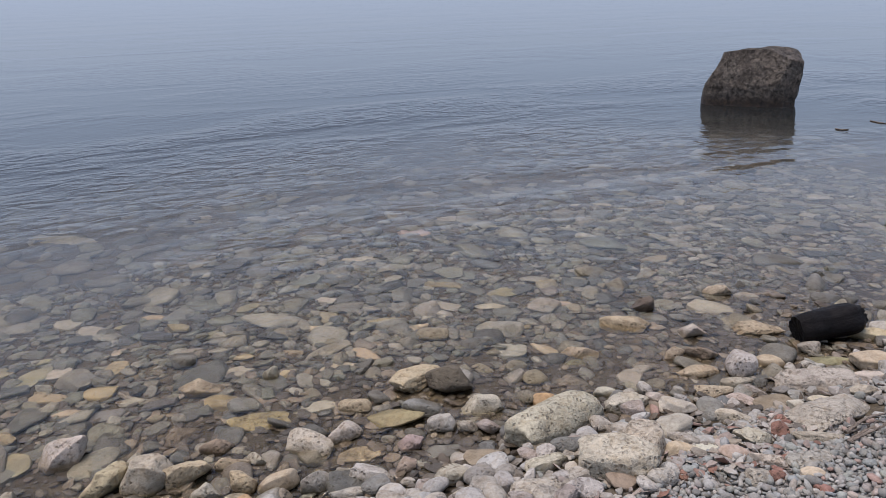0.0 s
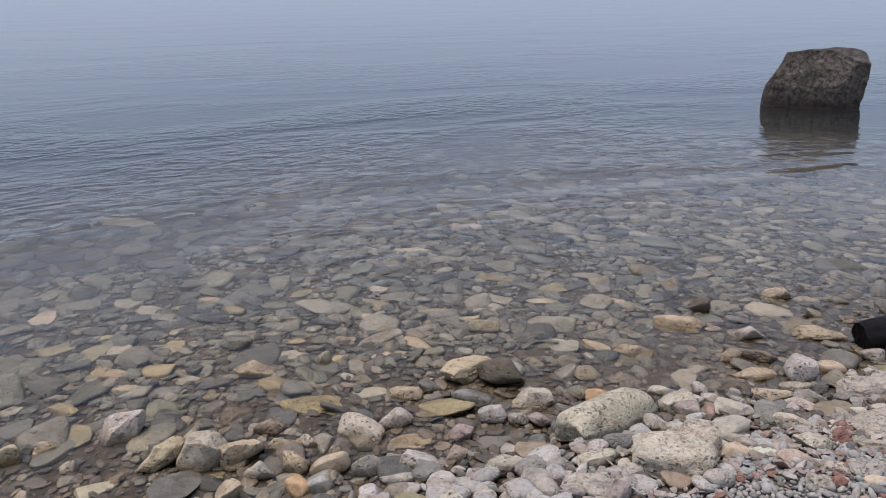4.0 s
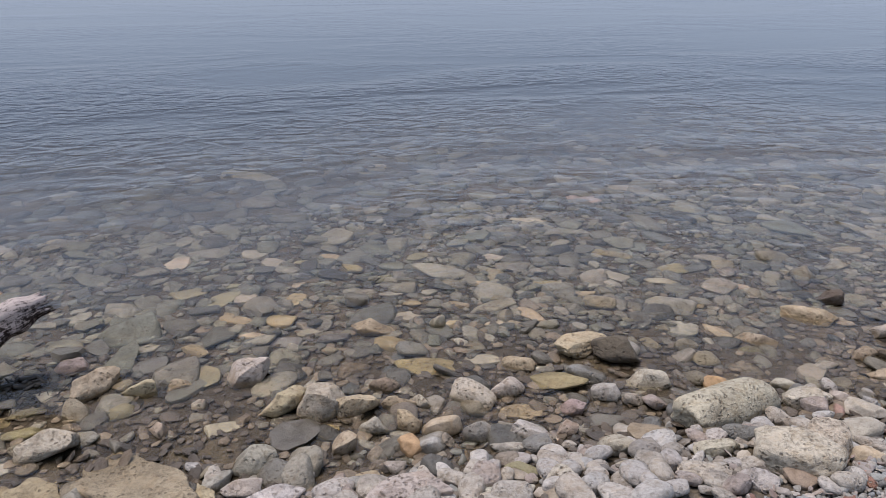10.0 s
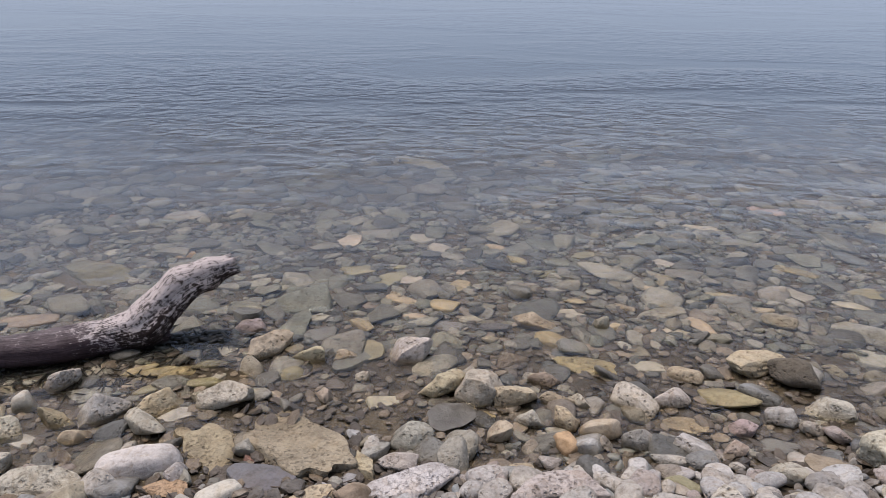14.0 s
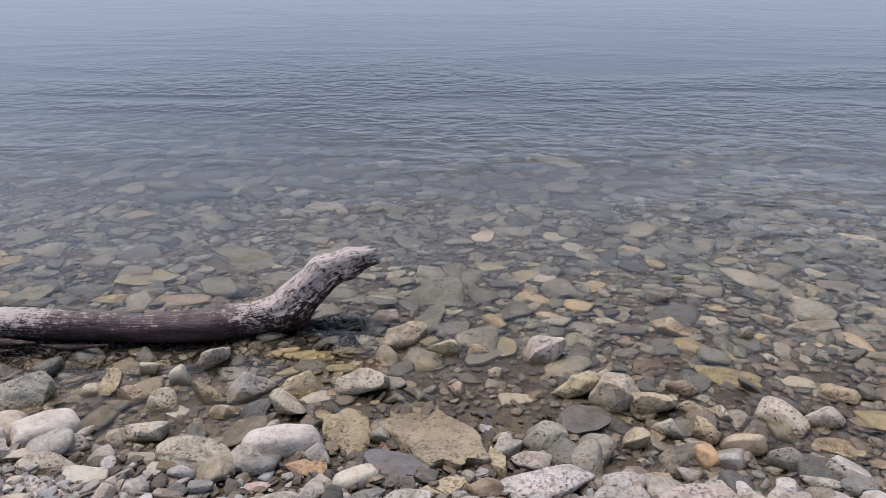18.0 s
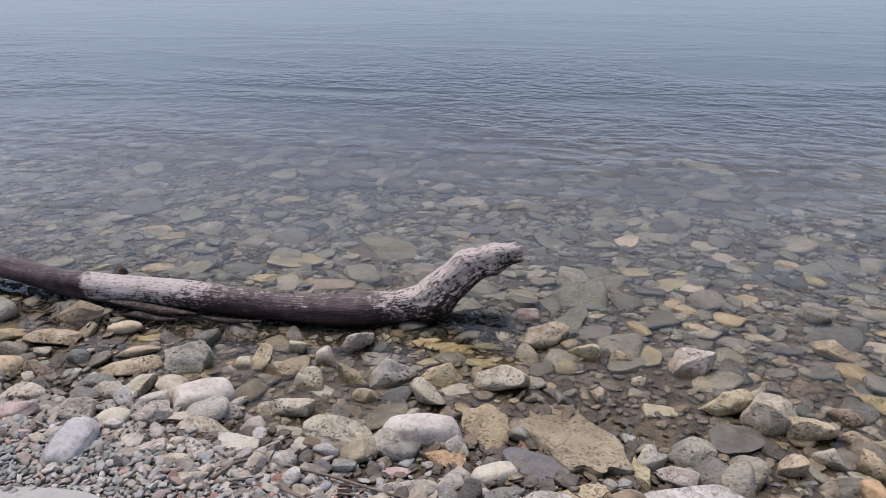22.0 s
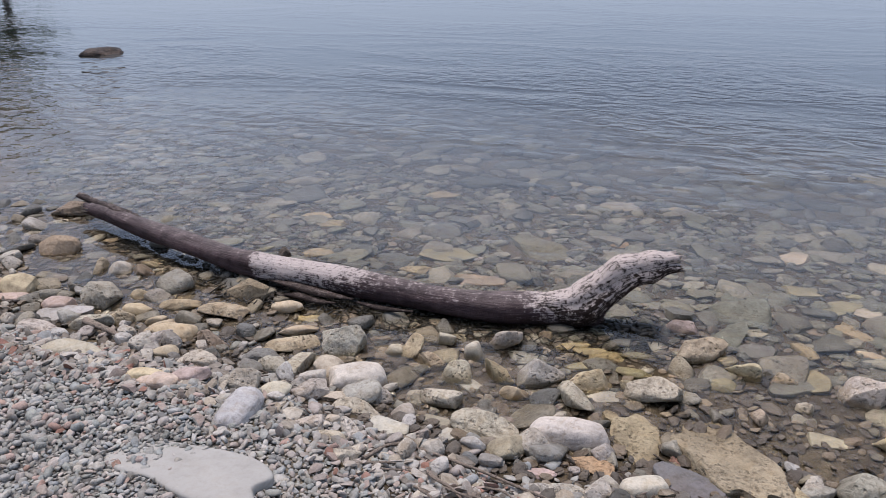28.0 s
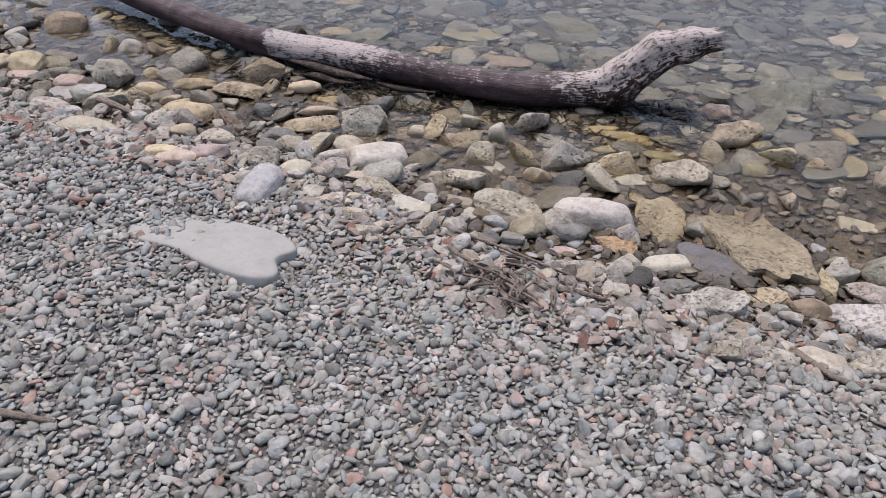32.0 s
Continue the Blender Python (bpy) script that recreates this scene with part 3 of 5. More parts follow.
limb("torn_prong", [(-4.34, 2.785, 0.124), (-4.12, 2.735, 0.124), (-3.82, 2.67, 0.13), (-3.48, 2.6, 0.124)], [0.026, 0.03, 0.028, 0.012], SPLINTER, 14, log,
     "long grey splinter split from the end of the log", rings=60, around=14, gnarl=0.2, ends=(1.0, 0.3), flat=0.8)
for way, thick in (([(-2.56, 2.475, 0.05), (-2.40, 2.462, 0.058), (-2.24, 2.475, 0.046), (-2.10, 2.50, 0.04)], [0.006, 0.016, 0.019, 0.006]),
                   ([(-2.44, 2.43, 0.02), (-2.35, 2.415, 0.04), (-2.24, 2.425, 0.03), (-2.16, 2.45, 0.03)], [0.005, 0.014, 0.012, 0.004]),
                   ([(-2.05, 2.475, 0.046), (-1.93, 2.495, 0.034), (-1.80, 2.54, 0.03)], [0.005, 0.011, 0.004])):
    limb("bark_strip", way, thick, SPLINTER, 12, log, "loose strip of torn grey bark", rings=60, around=12, gnarl=0.7, ends=(1.0, 1.0), flat=0.5)
burnt = empty("charred_log", "short black charred log end resting on stones at the waterline", "log")
limb("trunk", [(3.15, 2.19, 0.055), (3.18, 2.18, 0.06), (3.24, 2.165, 0.068), (3.31, 2.145, 0.076), (3.38, 2.125, 0.086), (3.43, 2.11, 0.098), (3.46, 2.10, 0.108)],
     [0.062, 0.07, 0.072, 0.072, 0.071, 0.066, 0.045], CHAR, 15, burnt, rings=90, around=44, gnarl=0.24, ends=(0.08, 0.2), hollow=0.12,
     knots=[(0.15, 0.6, 0.12, 0.12), (0.5, 1.2, 0.15, -0.14), (0.75, 0.2, 0.12, 0.12), (0.02, -1.2, 0.12, 0.25)])


def boulder_material():
    k = Mat("dark_boulder")
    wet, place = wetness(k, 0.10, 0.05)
    a, b = k.noise(2.2, 6.0, 0.65, warp=0.4), k.noise(24.0, 5.0, 0.7)
    pit = k.ramp(k.noise(11.0, 6.0, 0.72, warp=1.2), [(0.36, 1.0), (0.5, 0.0)])
    c = k.ramp(a, [(0.3, (0.075, 0.06, 0.046)), (0.5, (0.15, 0.123, 0.096)), (0.72, (0.26, 0.222, 0.178))])
    c = k.mix(1.0, c, k.ramp(b, [(0.3, 0.4), (0.52, 1.0), (0.72, 1.7)]), "MULTIPLY")
    c = k.mix(k.math("MULTIPLY", pit, 0.75), c, (0.02, 0.016, 0.012))
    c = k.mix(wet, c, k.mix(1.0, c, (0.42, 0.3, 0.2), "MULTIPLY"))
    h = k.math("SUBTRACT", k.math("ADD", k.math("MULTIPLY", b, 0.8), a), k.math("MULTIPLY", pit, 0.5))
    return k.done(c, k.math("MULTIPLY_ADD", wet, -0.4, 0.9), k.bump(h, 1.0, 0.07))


BOULDER = boulder_material()


def big_rock(name, x, y, z, size, turn, seed, label, level=6, box=0.6, cuts=7, depth=(0.72, 0.95), rough=0.03, faces=()):
    """A large rock; faces: broken-off planes, each a direction and its distance from the middle."""
    v = rock(seed, level, cuts, depth, rough, box)
    for nx, ny, nz, far in faces:
        d = np.array((nx, ny, nz)) / math.sqrt(nx * nx + ny * ny + nz * nz)
        v -= np.maximum(v @ d - far * (1 + 0.05 * lumps(v, 4.0, seed + 5) + 0.02 * lumps(v, 14.0, seed + 6)), 0)[:, None] * d
    v += 0.016 * (lumps(v, 9.0, seed + 7, 12) + 0.8 * lumps(v, 24.0, seed + 8, 16))[:, None] * v
    v *= np.array(size)
    ob = link_mesh(name, v, BALLS[level][1], BOULDER)
    ob.matrix_world = pose(x, y, z, 0, 0, turn)
    return tagged(ob, label, "rock")


big_rock("boulder", 8.62, 7.62, 0.235, (0.62, 0.5, 0.50), -48, 21, "large dark brown square boulder standing in shallow lake water", 6, 1.4, 9, (0.86, 0.98), 0.025,
         [(-0.934, 0, 0.357, 0.87), (0.42, -0.1, 0.9, 1.07), (0.996, 0, -0.087, 0.93), (0, -0.9, 0.35, 0.95), (-0.2, 0.1, 1.0, 0.93), (0.6, -0.75, 0.1, 1.08)])
big_rock("low_rock", -10.55, 7.75, -0.045, (0.34, 0.26, 0.135), 52, 33, "low dark olive rock just breaking the water", 5, 0.2, 6, rough=0.06)

# ---- stones placed one by one ----
TINTS = {"pale": (0.425, 0.385, 0.315), "white": (0.43, 0.408, 0.355), "grey": (0.35, 0.325, 0.278), "tan": (0.41, 0.345, 0.24), "yellow": (0.35, 0.295, 0.17),
         "slate": (0.15, 0.146, 0.14), "blue": (0.355, 0.352, 0.335), "pink": (0.40, 0.325, 0.28), "red": (0.26, 0.145, 0.11), "dark": (0.115, 0.095, 0.072), "sand": (0.335, 0.285, 0.19), "chalk": (0.325, 0.313, 0.275),
         "olive": (0.26, 0.24, 0.15), "orange": (0.40, 0.275, 0.16), "brown": (0.235, 0.19, 0.135)}
WORDS = {"pale": "pale grey-beige", "white": "whitish", "grey": "grey", "tan": "tan", "yellow": "ochre-yellow", "slate": "dark slate-grey", "blue": "blue-grey",
         "pink": "pinkish", "red": "brick-red", "dark": "dark brown", "sand": "sandy yellow", "chalk": "chalk-grey", "olive": "olive-tinted", "orange": "orange-stained", "brown": "brown"}
KINDS = {  # cuts, depth of cuts, roughness, squareness, share pressed into the ground, pitted, word
    "round": (15, (0.6, 0.92), 0.06, 0.1, 0.16, False, "rounded"),
    "smooth": (9, (0.74, 0.96), 0.035, 0.5, 0.14, False, "smooth"),
    "block": (17, (0.52, 0.88), 0.065, 0.3, 0.16, True, "blocky"),
    "pitted": (17, (0.52, 0.86), 0.12, 0.2, 0.16, True, "pitted"),
    "angular": (15, (0.42, 0.82), 0.06, 0.25, 0.16, True, "angular"),
    "beam": (8, (0.66, 0.92), 0.07, 0.6, 0.16, True, "long"),
    "slab": (12, (0.55, 0.9), 0.035, 0.4, 0.35, False, "flat"),
    "buried": (5, (0.75, 0.95), 0.02, 0.3, 0.8, False, "half-buried flat"),
}
COUNT = [0]


def stone(x, y, a, b, h, turn=0, kind="round", tint="pale", lift=0.0, tilt=0.0, seed=0):
    """One stone: middle x, y; length a, breadth b, height h; turn of its length from +x."""
    COUNT[0] += 1
    cuts, depth, rough, box, sunk, pitted, word = KINDS[kind]
    s = seed or 100 + 7 * COUNT[0]
    rough_slab = kind == "slab" and tint in ("tan", "yellow", "sand")
    pitted = pitted or rough_slab
    level = 5 if max(a, b) > 0.21 else 4
    r = np.random.default_rng(s)
    v = rock(s, level, cuts, depth, rough, box, 0.15 if kind == "slab" else 1.0) * (1, 1, 1)
    if kind in ("slab", "buried"):
        v[:, 2] = np.tanh(2.6 * v[:, 2]) / math.tanh(2.6) + (0.04 if kind == "buried" else 0.3 if rough_slab else 0.12) * lumps(v, 5.0, s + 9)
        if kind == "buried" or rough_slab:
            flat_v = v * (1, 1, 0)
            wavy = (0.07, 0.05) if kind == "buried" else (0.2, 0.13)
            v[:, :2] *= (1 + wavy[0] * lumps(flat_v, 3.0, s + 10) + wavy[1] * lumps(flat_v, 8.0, s + 11))[:, None]
            if kind == "buried":
                # a corner stands out and the edge beside it is broken away
                round_it = np.arctan2(v[:, 1], v[:, 0])
                v[:, :2] *= (1 + 0.34 * np.exp(-(((round_it + 0.85) / 0.35) ** 2)) - 0.3 * np.exp(-(((round_it + 1.95) / 0.5) ** 2)))[:, None]
    if kind not in ("slab", "buried"):
        # broader below than above, leaning, with an uneven outline
        loose = 0.3 if kind == "smooth" else 1.0
        lean, fat = loose * r.uniform(-0.22, 0.22, 2), r.uniform(0.02, 0.18)
        v[:, :2] *= (1 - fat * v[:, 2:] + 0.13 * lumps(v * (1, 1, 0.4), 2.4, s + 12)[:, None])
        v[:, :2] += lean * v[:, 2:]
        v[:, 2] += 0.16 * loose * (v[:, 0] * r.uniform(-1, 1) + v[:, 1] * r.uniform(-1, 1))
        v /= np.abs(v).max(0)
        h *= 0.97
        a, b = 1.07 * a, 1.07 * b
    v *= (a / 2, b / 2, h / 2)
    g = float(ground_z(np.array(x), np.array(y)))
    z = g + h * (0.5 - sunk) + lift - (0.008 if tint == "sand" else 0)
    ob = link_mesh("flat_stone" if kind in ("slab", "buried") else "stone", v, BALLS[level][1], STONE_PITTED if pitted else STONE_FLUSH if kind == "buried" else STONE_SMOOTH)
    ob.matrix_world = pose(x, y, z, tilt + (0 if tilt else r.uniform(-8, 8)), 0 if tilt else r.uniform(-8, 8), turn)
    c = TINTS[tint]
    m = r.uniform(1.02, 1.3)
    ob.color = (c[0] * m, c[1] * m * r.uniform(0.97, 1.03), c[2] * m * r.uniform(0.94, 1.06), 1)
    top = z + h / 2
    where = "under clear shallow water" if top < -0.01 else "standing in shallow water" if z - h / 2 < 0 else "on the shingle beach"
    noun = "stone" if max(a, b) < 0.1 else "limestone rock" if pitted else "cobble"
    tagged(ob, f"{WORDS[tint]} {word} {noun} {where}", "stone", "shore stones")
    if kind != "buried":
        TAKEN.append((x, y, 0.46 * max(a, b), 0.46 * min(a, b), radians(turn)))
    return ob


stone(-0.022, 2.761, 0.173, 0.131, 0.176, -8, "pitted", "pale")
stone(0.112, 2.501, 0.181, 0.109, 0.128, 39, "pitted", "tan")
stone(0.247, 2.468, 0.171, 0.157, 0.166, -27, "pitted", "pale")
stone(0.373, 2.428, 0.179, 0.097, 0.117, 19, "pitted", "tan")
stone(0.416, 2.296, 0.121, 0.082, 0.108, -27, "block", "pale")
stone(0.528, 2.426, 0.137, 0.074, 0.100, -27, "pitted", "tan")
stone(0.615, 2.425, 0.111, 0.050, 0.076, -55, "angular", "pale")
stone(0.546, 2.291, 0.099, 0.079, 0.109, -27, "block", "tan")
stone(0.657, 2.241, 0.142, 0.092, 0.106, -10, "round", "tan")
stone(0.383, 2.729, 0.162, 0.108, 0.075, 38, "pitted", "brown")
stone(0.499, 2.567, 0.121, 0.065, 0.098, -27, "pitted", "brown")
stone(0.601, 2.924, 0.194, 0.118, 0.068, -27, "round", "yellow")
stone(0.123, 3.264, 0.140, 0.119, 0.069, -27, "round", "yellow")
stone(-0.004, 3.147, 0.128, 0.058, 0.030, -22, "round", "tan")
stone(0.143, 3.061, 0.170, 0.097, 0.024, -18, "slab", "slate")
stone(0.359, 3.041, 0.161, 0.073, 0.055, 4, "angular", "slate")
stone(0.238, 3.131, 0.126, 0.060, 0.035, -11, "round", "grey")
stone(0.695, 2.690, 0.258, 0.151, 0.038, -18, "slab", "yellow")
stone(0.527, 3.063, 0.186, 0.084, 0.127, -19, "block", "tan")
stone(0.531, 3.794, 0.156, 0.109, 0.082, -60, "angular", "yellow")
stone(0.717, 3.176, 0.145, 0.099, 0.025, -6, "slab", "grey")
stone(0.828, 3.041, 0.071, 0.078, 0.130, -28, "pitted", "pale")
stone(0.900, 3.047, 0.103, 0.060, 0.035, 14, "round", "tan")
stone(0.980, 3.232, 0.115, 0.060, 0.045, -28, "angular", "tan")
stone(0.559, 3.486, 0.121, 0.055, 0.038, -16, "pitted", "grey")
stone(0.759, 3.312, 0.114, 0.064, 0.037, -28, "round", "tan")
stone(0.758, 2.859, 0.146, 0.064, 0.016, -27, "slab", "brown")
stone(-0.217, 3.250, 0.134, 0.073, 0.018, -27, "slab", "brown")
stone(-0.191, 2.821, 0.136, 0.158, 0.040, 36, "slab", "olive")
stone(0.213, 3.495, 0.171, 0.105, 0.026, 71, "slab", "tan")
stone(0.672, 3.633, 0.126, 0.077, 0.045, 20, "round", "olive")
stone(0.914, 3.893, 0.165, 0.103, 0.026, 10, "slab", "olive")
stone(0.239, 3.681, 0.115, 0.052, 0.026, 41, "angular", "pale")
stone(0.116, 4.022, 0.172, 0.125, 0.031, -15, "slab", "grey")
stone(0.280, 3.984, 0.109, 0.063, 0.036, -28, "round", "olive")
stone(0.441, 4.028, 0.142, 0.064, 0.037, -28, "round", "tan")
stone(0.010, 4.182, 0.159, 0.153, 0.038, -27, "slab", "grey")
stone(0.822, 2.403, 0.186, 0.087, 0.114, -44, "block", "pale")
stone(0.966, 2.426, 0.171, 0.077, 0.096, -5, "block", "pale")
stone(0.926, 2.687, 0.185, 0.084, 0.021, -12, "slab", "grey")
stone(1.067, 2.591, 0.135, 0.062, 0.080, -37, "angular", "tan")
stone(1.188, 2.439, 0.214, 0.123, 0.071, -13, "round", "yellow")
stone(1.366, 2.663, 0.275, 0.124, 0.103, 18, "pitted", "tan")
stone(1.479, 2.563, 0.204, 0.129, 0.160, -28, "block", "dark")
stone(1.538, 2.341, 0.198, 0.089, 0.100, -28, "block", "pale")
stone(1.328, 2.305, 0.115, 0.078, 0.097, -28, "block", "grey")
stone(1.403, 2.242, 0.084, 0.052, 0.071, -27, "block", "pale")
stone(1.165, 2.239, 0.098, 0.060, 0.086, -27, "block", "pink")
stone(1.782, 2.275, 0.117, 0.067, 0.070, -28, "round", "orange")
stone(1.889, 2.415, 0.093, 0.051, 0.029, -57, "round", "slate")
stone(1.689, 2.056, 0.460, 0.160, 0.150, 14, "beam", "pale")
stone(1.484, 1.805, 0.176, 0.079, 0.062, 3, "block", "pale")
stone(1.649, 1.657, 0.277, 0.190, 0.150, -38, "beam", "pale")
stone(1.816, 1.705, 0.165, 0.150, 0.130, -118, "beam", "pale")
stone(1.184, 1.924, 0.119, 0.098, 0.085, -27, "block", "pale")
stone(0.970, 2.129, 0.159, 0.072, 0.075, -34, "block", "white")
stone(1.087, 2.121, 0.078, 0.057, 0.071, -11, "block", "pink")
stone(0.771, 2.170, 0.107, 0.087, 0.116, -27, "block", "grey")
stone(0.854, 2.057, 0.148, 0.067, 0.061, -19, "block", "white")
stone(0.987, 1.958, 0.110, 0.079, 0.053, -27, "round", "white")
stone(0.986, 2.285, 0.161, 0.097, 0.024, -27, "slab", "tan")
stone(0.751, 2.372, 0.110, 0.075, 0.019, -27, "slab", "slate")
stone(1.279, 3.030, 0.196, 0.088, 0.033, -75, "round", "tan")
stone(1.132, 2.992, 0.190, 0.077, 0.019, -2, "slab", "pale")
stone(1.150, 3.171, 0.219, 0.099, 0.056, 18, "pitted", "grey")
stone(1.161, 3.467, 0.128, 0.063, 0.036, -4, "round", "tan")
stone(1.415, 3.687, 0.122, 0.055, 0.031, 8, "angular", "pale")
stone(1.331, 3.801, 0.134, 0.072, 0.018, -28, "slab", "grey")
stone(2.102, 3.283, 0.189, 0.085, 0.037, -16, "round", "grey")
stone(2.422, 3.131, 0.159, 0.072, 0.037, -28, "round", "pink")
stone(2.833, 3.480, 0.156, 0.070, 0.032, -29, "round", "grey")
stone(2.057, 2.999, 0.225, 0.079, 0.012, -28, "slab", "yellow")
stone(1.984, 2.915, 0.197, 0.069, 0.010, -28, "slab", "orange")
stone(2.168, 2.570, 0.177, 0.080, 0.104, -39, "angular", "tan")
stone(2.058, 2.710, 0.156, 0.070, 0.032, -68, "round", "tan")
stone(1.910, 2.752, 0.156, 0.160, 0.040, -28, "slab", "blue")
stone(2.114, 2.513, 0.109, 0.054, 0.038, -28, "pitted", "olive")
stone(2.021, 3.700, 0.240, 0.108, 0.056, -28, "pitted", "yellow")
stone(1.507, 3.386, 0.161, 0.072, 0.039, -28, "round", "yellow")
stone(1.619, 3.199, 0.127, 0.079, 0.059, -28, "angular", "tan")
stone(1.888, 3.394, 0.198, 0.136, 0.034, -28, "slab", "grey")
stone(2.248, 3.411, 0.192, 0.134, 0.034, 14, "slab", "olive")
stone(1.761, 4.426, 0.269, 0.114, 0.028, -28, "slab", "pale")
stone(1.670, 2.261, 0.164, 0.081, 0.020, -6, "slab", "slate")
stone(1.260, 2.156, 0.139, 0.113, 0.028, 5, "slab", "slate")
stone(1.342, 1.979, 0.161, 0.140, 0.035, -27, "slab", "brown")
stone(2.310, 4.772, 0.255, 0.123, 0.031, -29, "slab", "pink")
stone(2.695, 4.947, 0.278, 0.125, 0.031, -4, "slab", "grey")
stone(3.901, 4.681, 0.143, 0.071, 0.041, -30, "round", "pale")
stone(3.985, 4.498, 0.114, 0.059, 0.034, -29, "round", "pale")
stone(3.704, 4.765, 0.107, 0.060, 0.035, -29, "round", "pale")
stone(3.250, 4.559, 0.135, 0.061, 0.030, -29, "round", "pale")
stone(0.03, 6.04, 0.60, 0.19, 0.050, -46, "slab", "white", lift=0.02)
stone(1.062, 6.172, 0.149, 0.068, 0.039, -28, "round", "pale")
stone(2.780, 2.856, 0.134, 0.089, 0.150, -39, "block", "dark")
stone(2.568, 2.709, 0.271, 0.122, 0.130, -28, "pitted", "tan")
stone(2.774, 2.477, 0.142, 0.091, 0.126, -40, "angular", "pale")
stone(2.526, 2.342, 0.099, 0.074, 0.109, -1, "angular", "tan")
stone(2.695, 2.095, 0.123, 0.117, 0.134, -28, "block", "white")
stone(3.258, 2.801, 0.172, 0.078, 0.111, -28, "pitted", "tan")
stone(3.099, 2.675, 0.260, 0.164, 0.041, -49, "slab", "grey")
stone(3.083, 2.354, 0.230, 0.104, 0.070, -28, "pitted", "tan")
stone(2.660, 2.284, 0.165, 0.074, 0.089, -28, "pitted", "brown")
stone(2.518, 2.163, 0.188, 0.084, 0.068, -28, "pitted", "tan")
stone(2.864, 2.084, 0.133, 0.064, 0.076, -39, "round", "tan")
stone(2.839, 1.829, 0.345, 0.155, 0.085, -32, "beam", "pale")
stone(2.623, 1.545, 0.438, 0.197, 0.087, -9, "angular", "pale")
stone(3.201, 1.813, 0.199, 0.122, 0.082, -28, "round", "tan")
stone(2.032, 2.070, 0.186, 0.099, 0.088, -28, "pitted", "pale")
stone(2.208, 2.070, 0.097, 0.065, 0.058, -28, "round", "pale")
stone(2.227, 2.282, 0.115, 0.149, 0.037, -59, "slab", "grey")
stone(2.043, 2.213, 0.099, 0.055, 0.060, -28, "round", "grey")
stone(2.427, 1.988, 0.149, 0.076, 0.074, -28, "block", "tan")
stone(2.192, 1.938, 0.149, 0.100, 0.068, -48, "round", "pale")
stone(2.026, 1.791, 0.153, 0.098, 0.069, -4, "smooth", "grey")
stone(2.292, 1.760, 0.145, 0.074, 0.064, -44, "block", "pale")
stone(2.464, 1.878, 0.131, 0.059, 0.049, -53, "block", "pink")
stone(2.581, 2.012, 0.143, 0.064, 0.062, -28, "block", "pale")
stone(1.913, 1.634, 0.118, 0.074, 0.050, -19, "round", "tan")
stone(2.039, 1.643, 0.071, 0.053, 0.038, -27, "smooth", "blue")
stone(2.324, 1.570, 0.076, 0.071, 0.062, -27, "block", "red")
stone(2.001, 1.595, 0.160, 0.068, 0.017, -9, "slab", "white")
stone(2.090, 1.411, 0.121, 0.061, 0.053, -56, "block", "pale")
stone(2.196, 1.346, 0.179, 0.081, 0.036, -15, "block", "grey")
stone(2.192, 1.565, 0.148, 0.083, 0.068, -12, "pitted", "pale")
stone(2.379, 1.440, 0.192, 0.086, 0.038, -19, "angular", "pale")
stone(2.554, 1.787, 0.209, 0.115, 0.029, -8, "slab", "brown")
stone(2.594, 1.915, 0.101, 0.055, 0.048, -61, "block", "grey")
stone(2.586, 1.703, 0.084, 0.071, 0.048, -49, "round", "pale")
stone(3.043, 1.730, 0.140, 0.069, 0.047, -28, "round", "pale")
stone(2.878, 1.639, 0.115, 0.061, 0.053, -28, "block", "pale")
stone(2.705, 1.703, 0.106, 0.052, 0.035, -19, "round", "pale")
stone(3.100, 1.956, 0.198, 0.089, 0.041, -52, "round", "olive")
stone(3.485, 2.061, 0.192, 0.086, 0.074, -28, "round", "tan")
stone(3.377, 2.021, 0.168, 0.087, 0.022, -28, "slab", "brown")
stone(2.020, 1.321, 0.056, 0.044, 0.039, -27, "block", "red")
stone(1.961, 1.335, 0.077, 0.064, 0.056, -27, "block", "pale")
stone(2.125, 1.274, 0.074, 0.048, 0.032, -27, "round", "tan")
stone(2.046, 1.515, 0.099, 0.066, 0.044, -46, "round", "pink")
stone(1.466, 1.582, 0.127, 0.075, 0.061, -27, "pitted", "white")
stone(1.365, 1.674, 0.180, 0.081, 0.036, -15, "block", "pale")
stone(1.330, 1.777, 0.054, 0.037, 0.025, 2, "round", "white")
stone(1.180, 1.809, 0.109, 0.049, 0.031, 9, "block", "pale")
stone(1.681, 1.549, 0.085, 0.038, 0.024, -70, "block", "white")
stone(1.605, 1.548, 0.111, 0.070, 0.047, -27, "round", "brown")
stone(-0.719, 3.004, 0.152, 0.105, 0.079, -2, "block", "pink")
stone(-0.608, 2.805, 0.239, 0.110, 0.139, 46, "pitted", "tan")
stone(-0.433, 2.746, 0.133, 0.068, 0.110, -12, "pitted", "tan")
stone(-0.703, 2.418, 0.205, 0.117, 0.130, -2, "pitted", "pale")
stone(-0.662, 2.116, 0.272, 0.156, 0.039, -55, "slab", "sand")
stone(-0.346, 3.335, 0.130, 0.074, 0.043, -2, "round", "grey")
stone(-0.321, 3.697, 0.203, 0.149, 0.037, -13, "slab", "olive")
stone(-0.147, 3.575, 0.238, 0.124, 0.031, 48, "slab", "olive")
stone(-0.029, 3.569, 0.116, 0.124, 0.031, -2, "slab", "grey")
stone(-0.085, 3.741, 0.108, 0.071, 0.041, -2, "round", "olive")
stone(-0.075, 3.324, 0.191, 0.097, 0.024, -30, "slab", "tan")
stone(-0.247, 3.056, 0.151, 0.086, 0.064, -37, "angular", "tan")
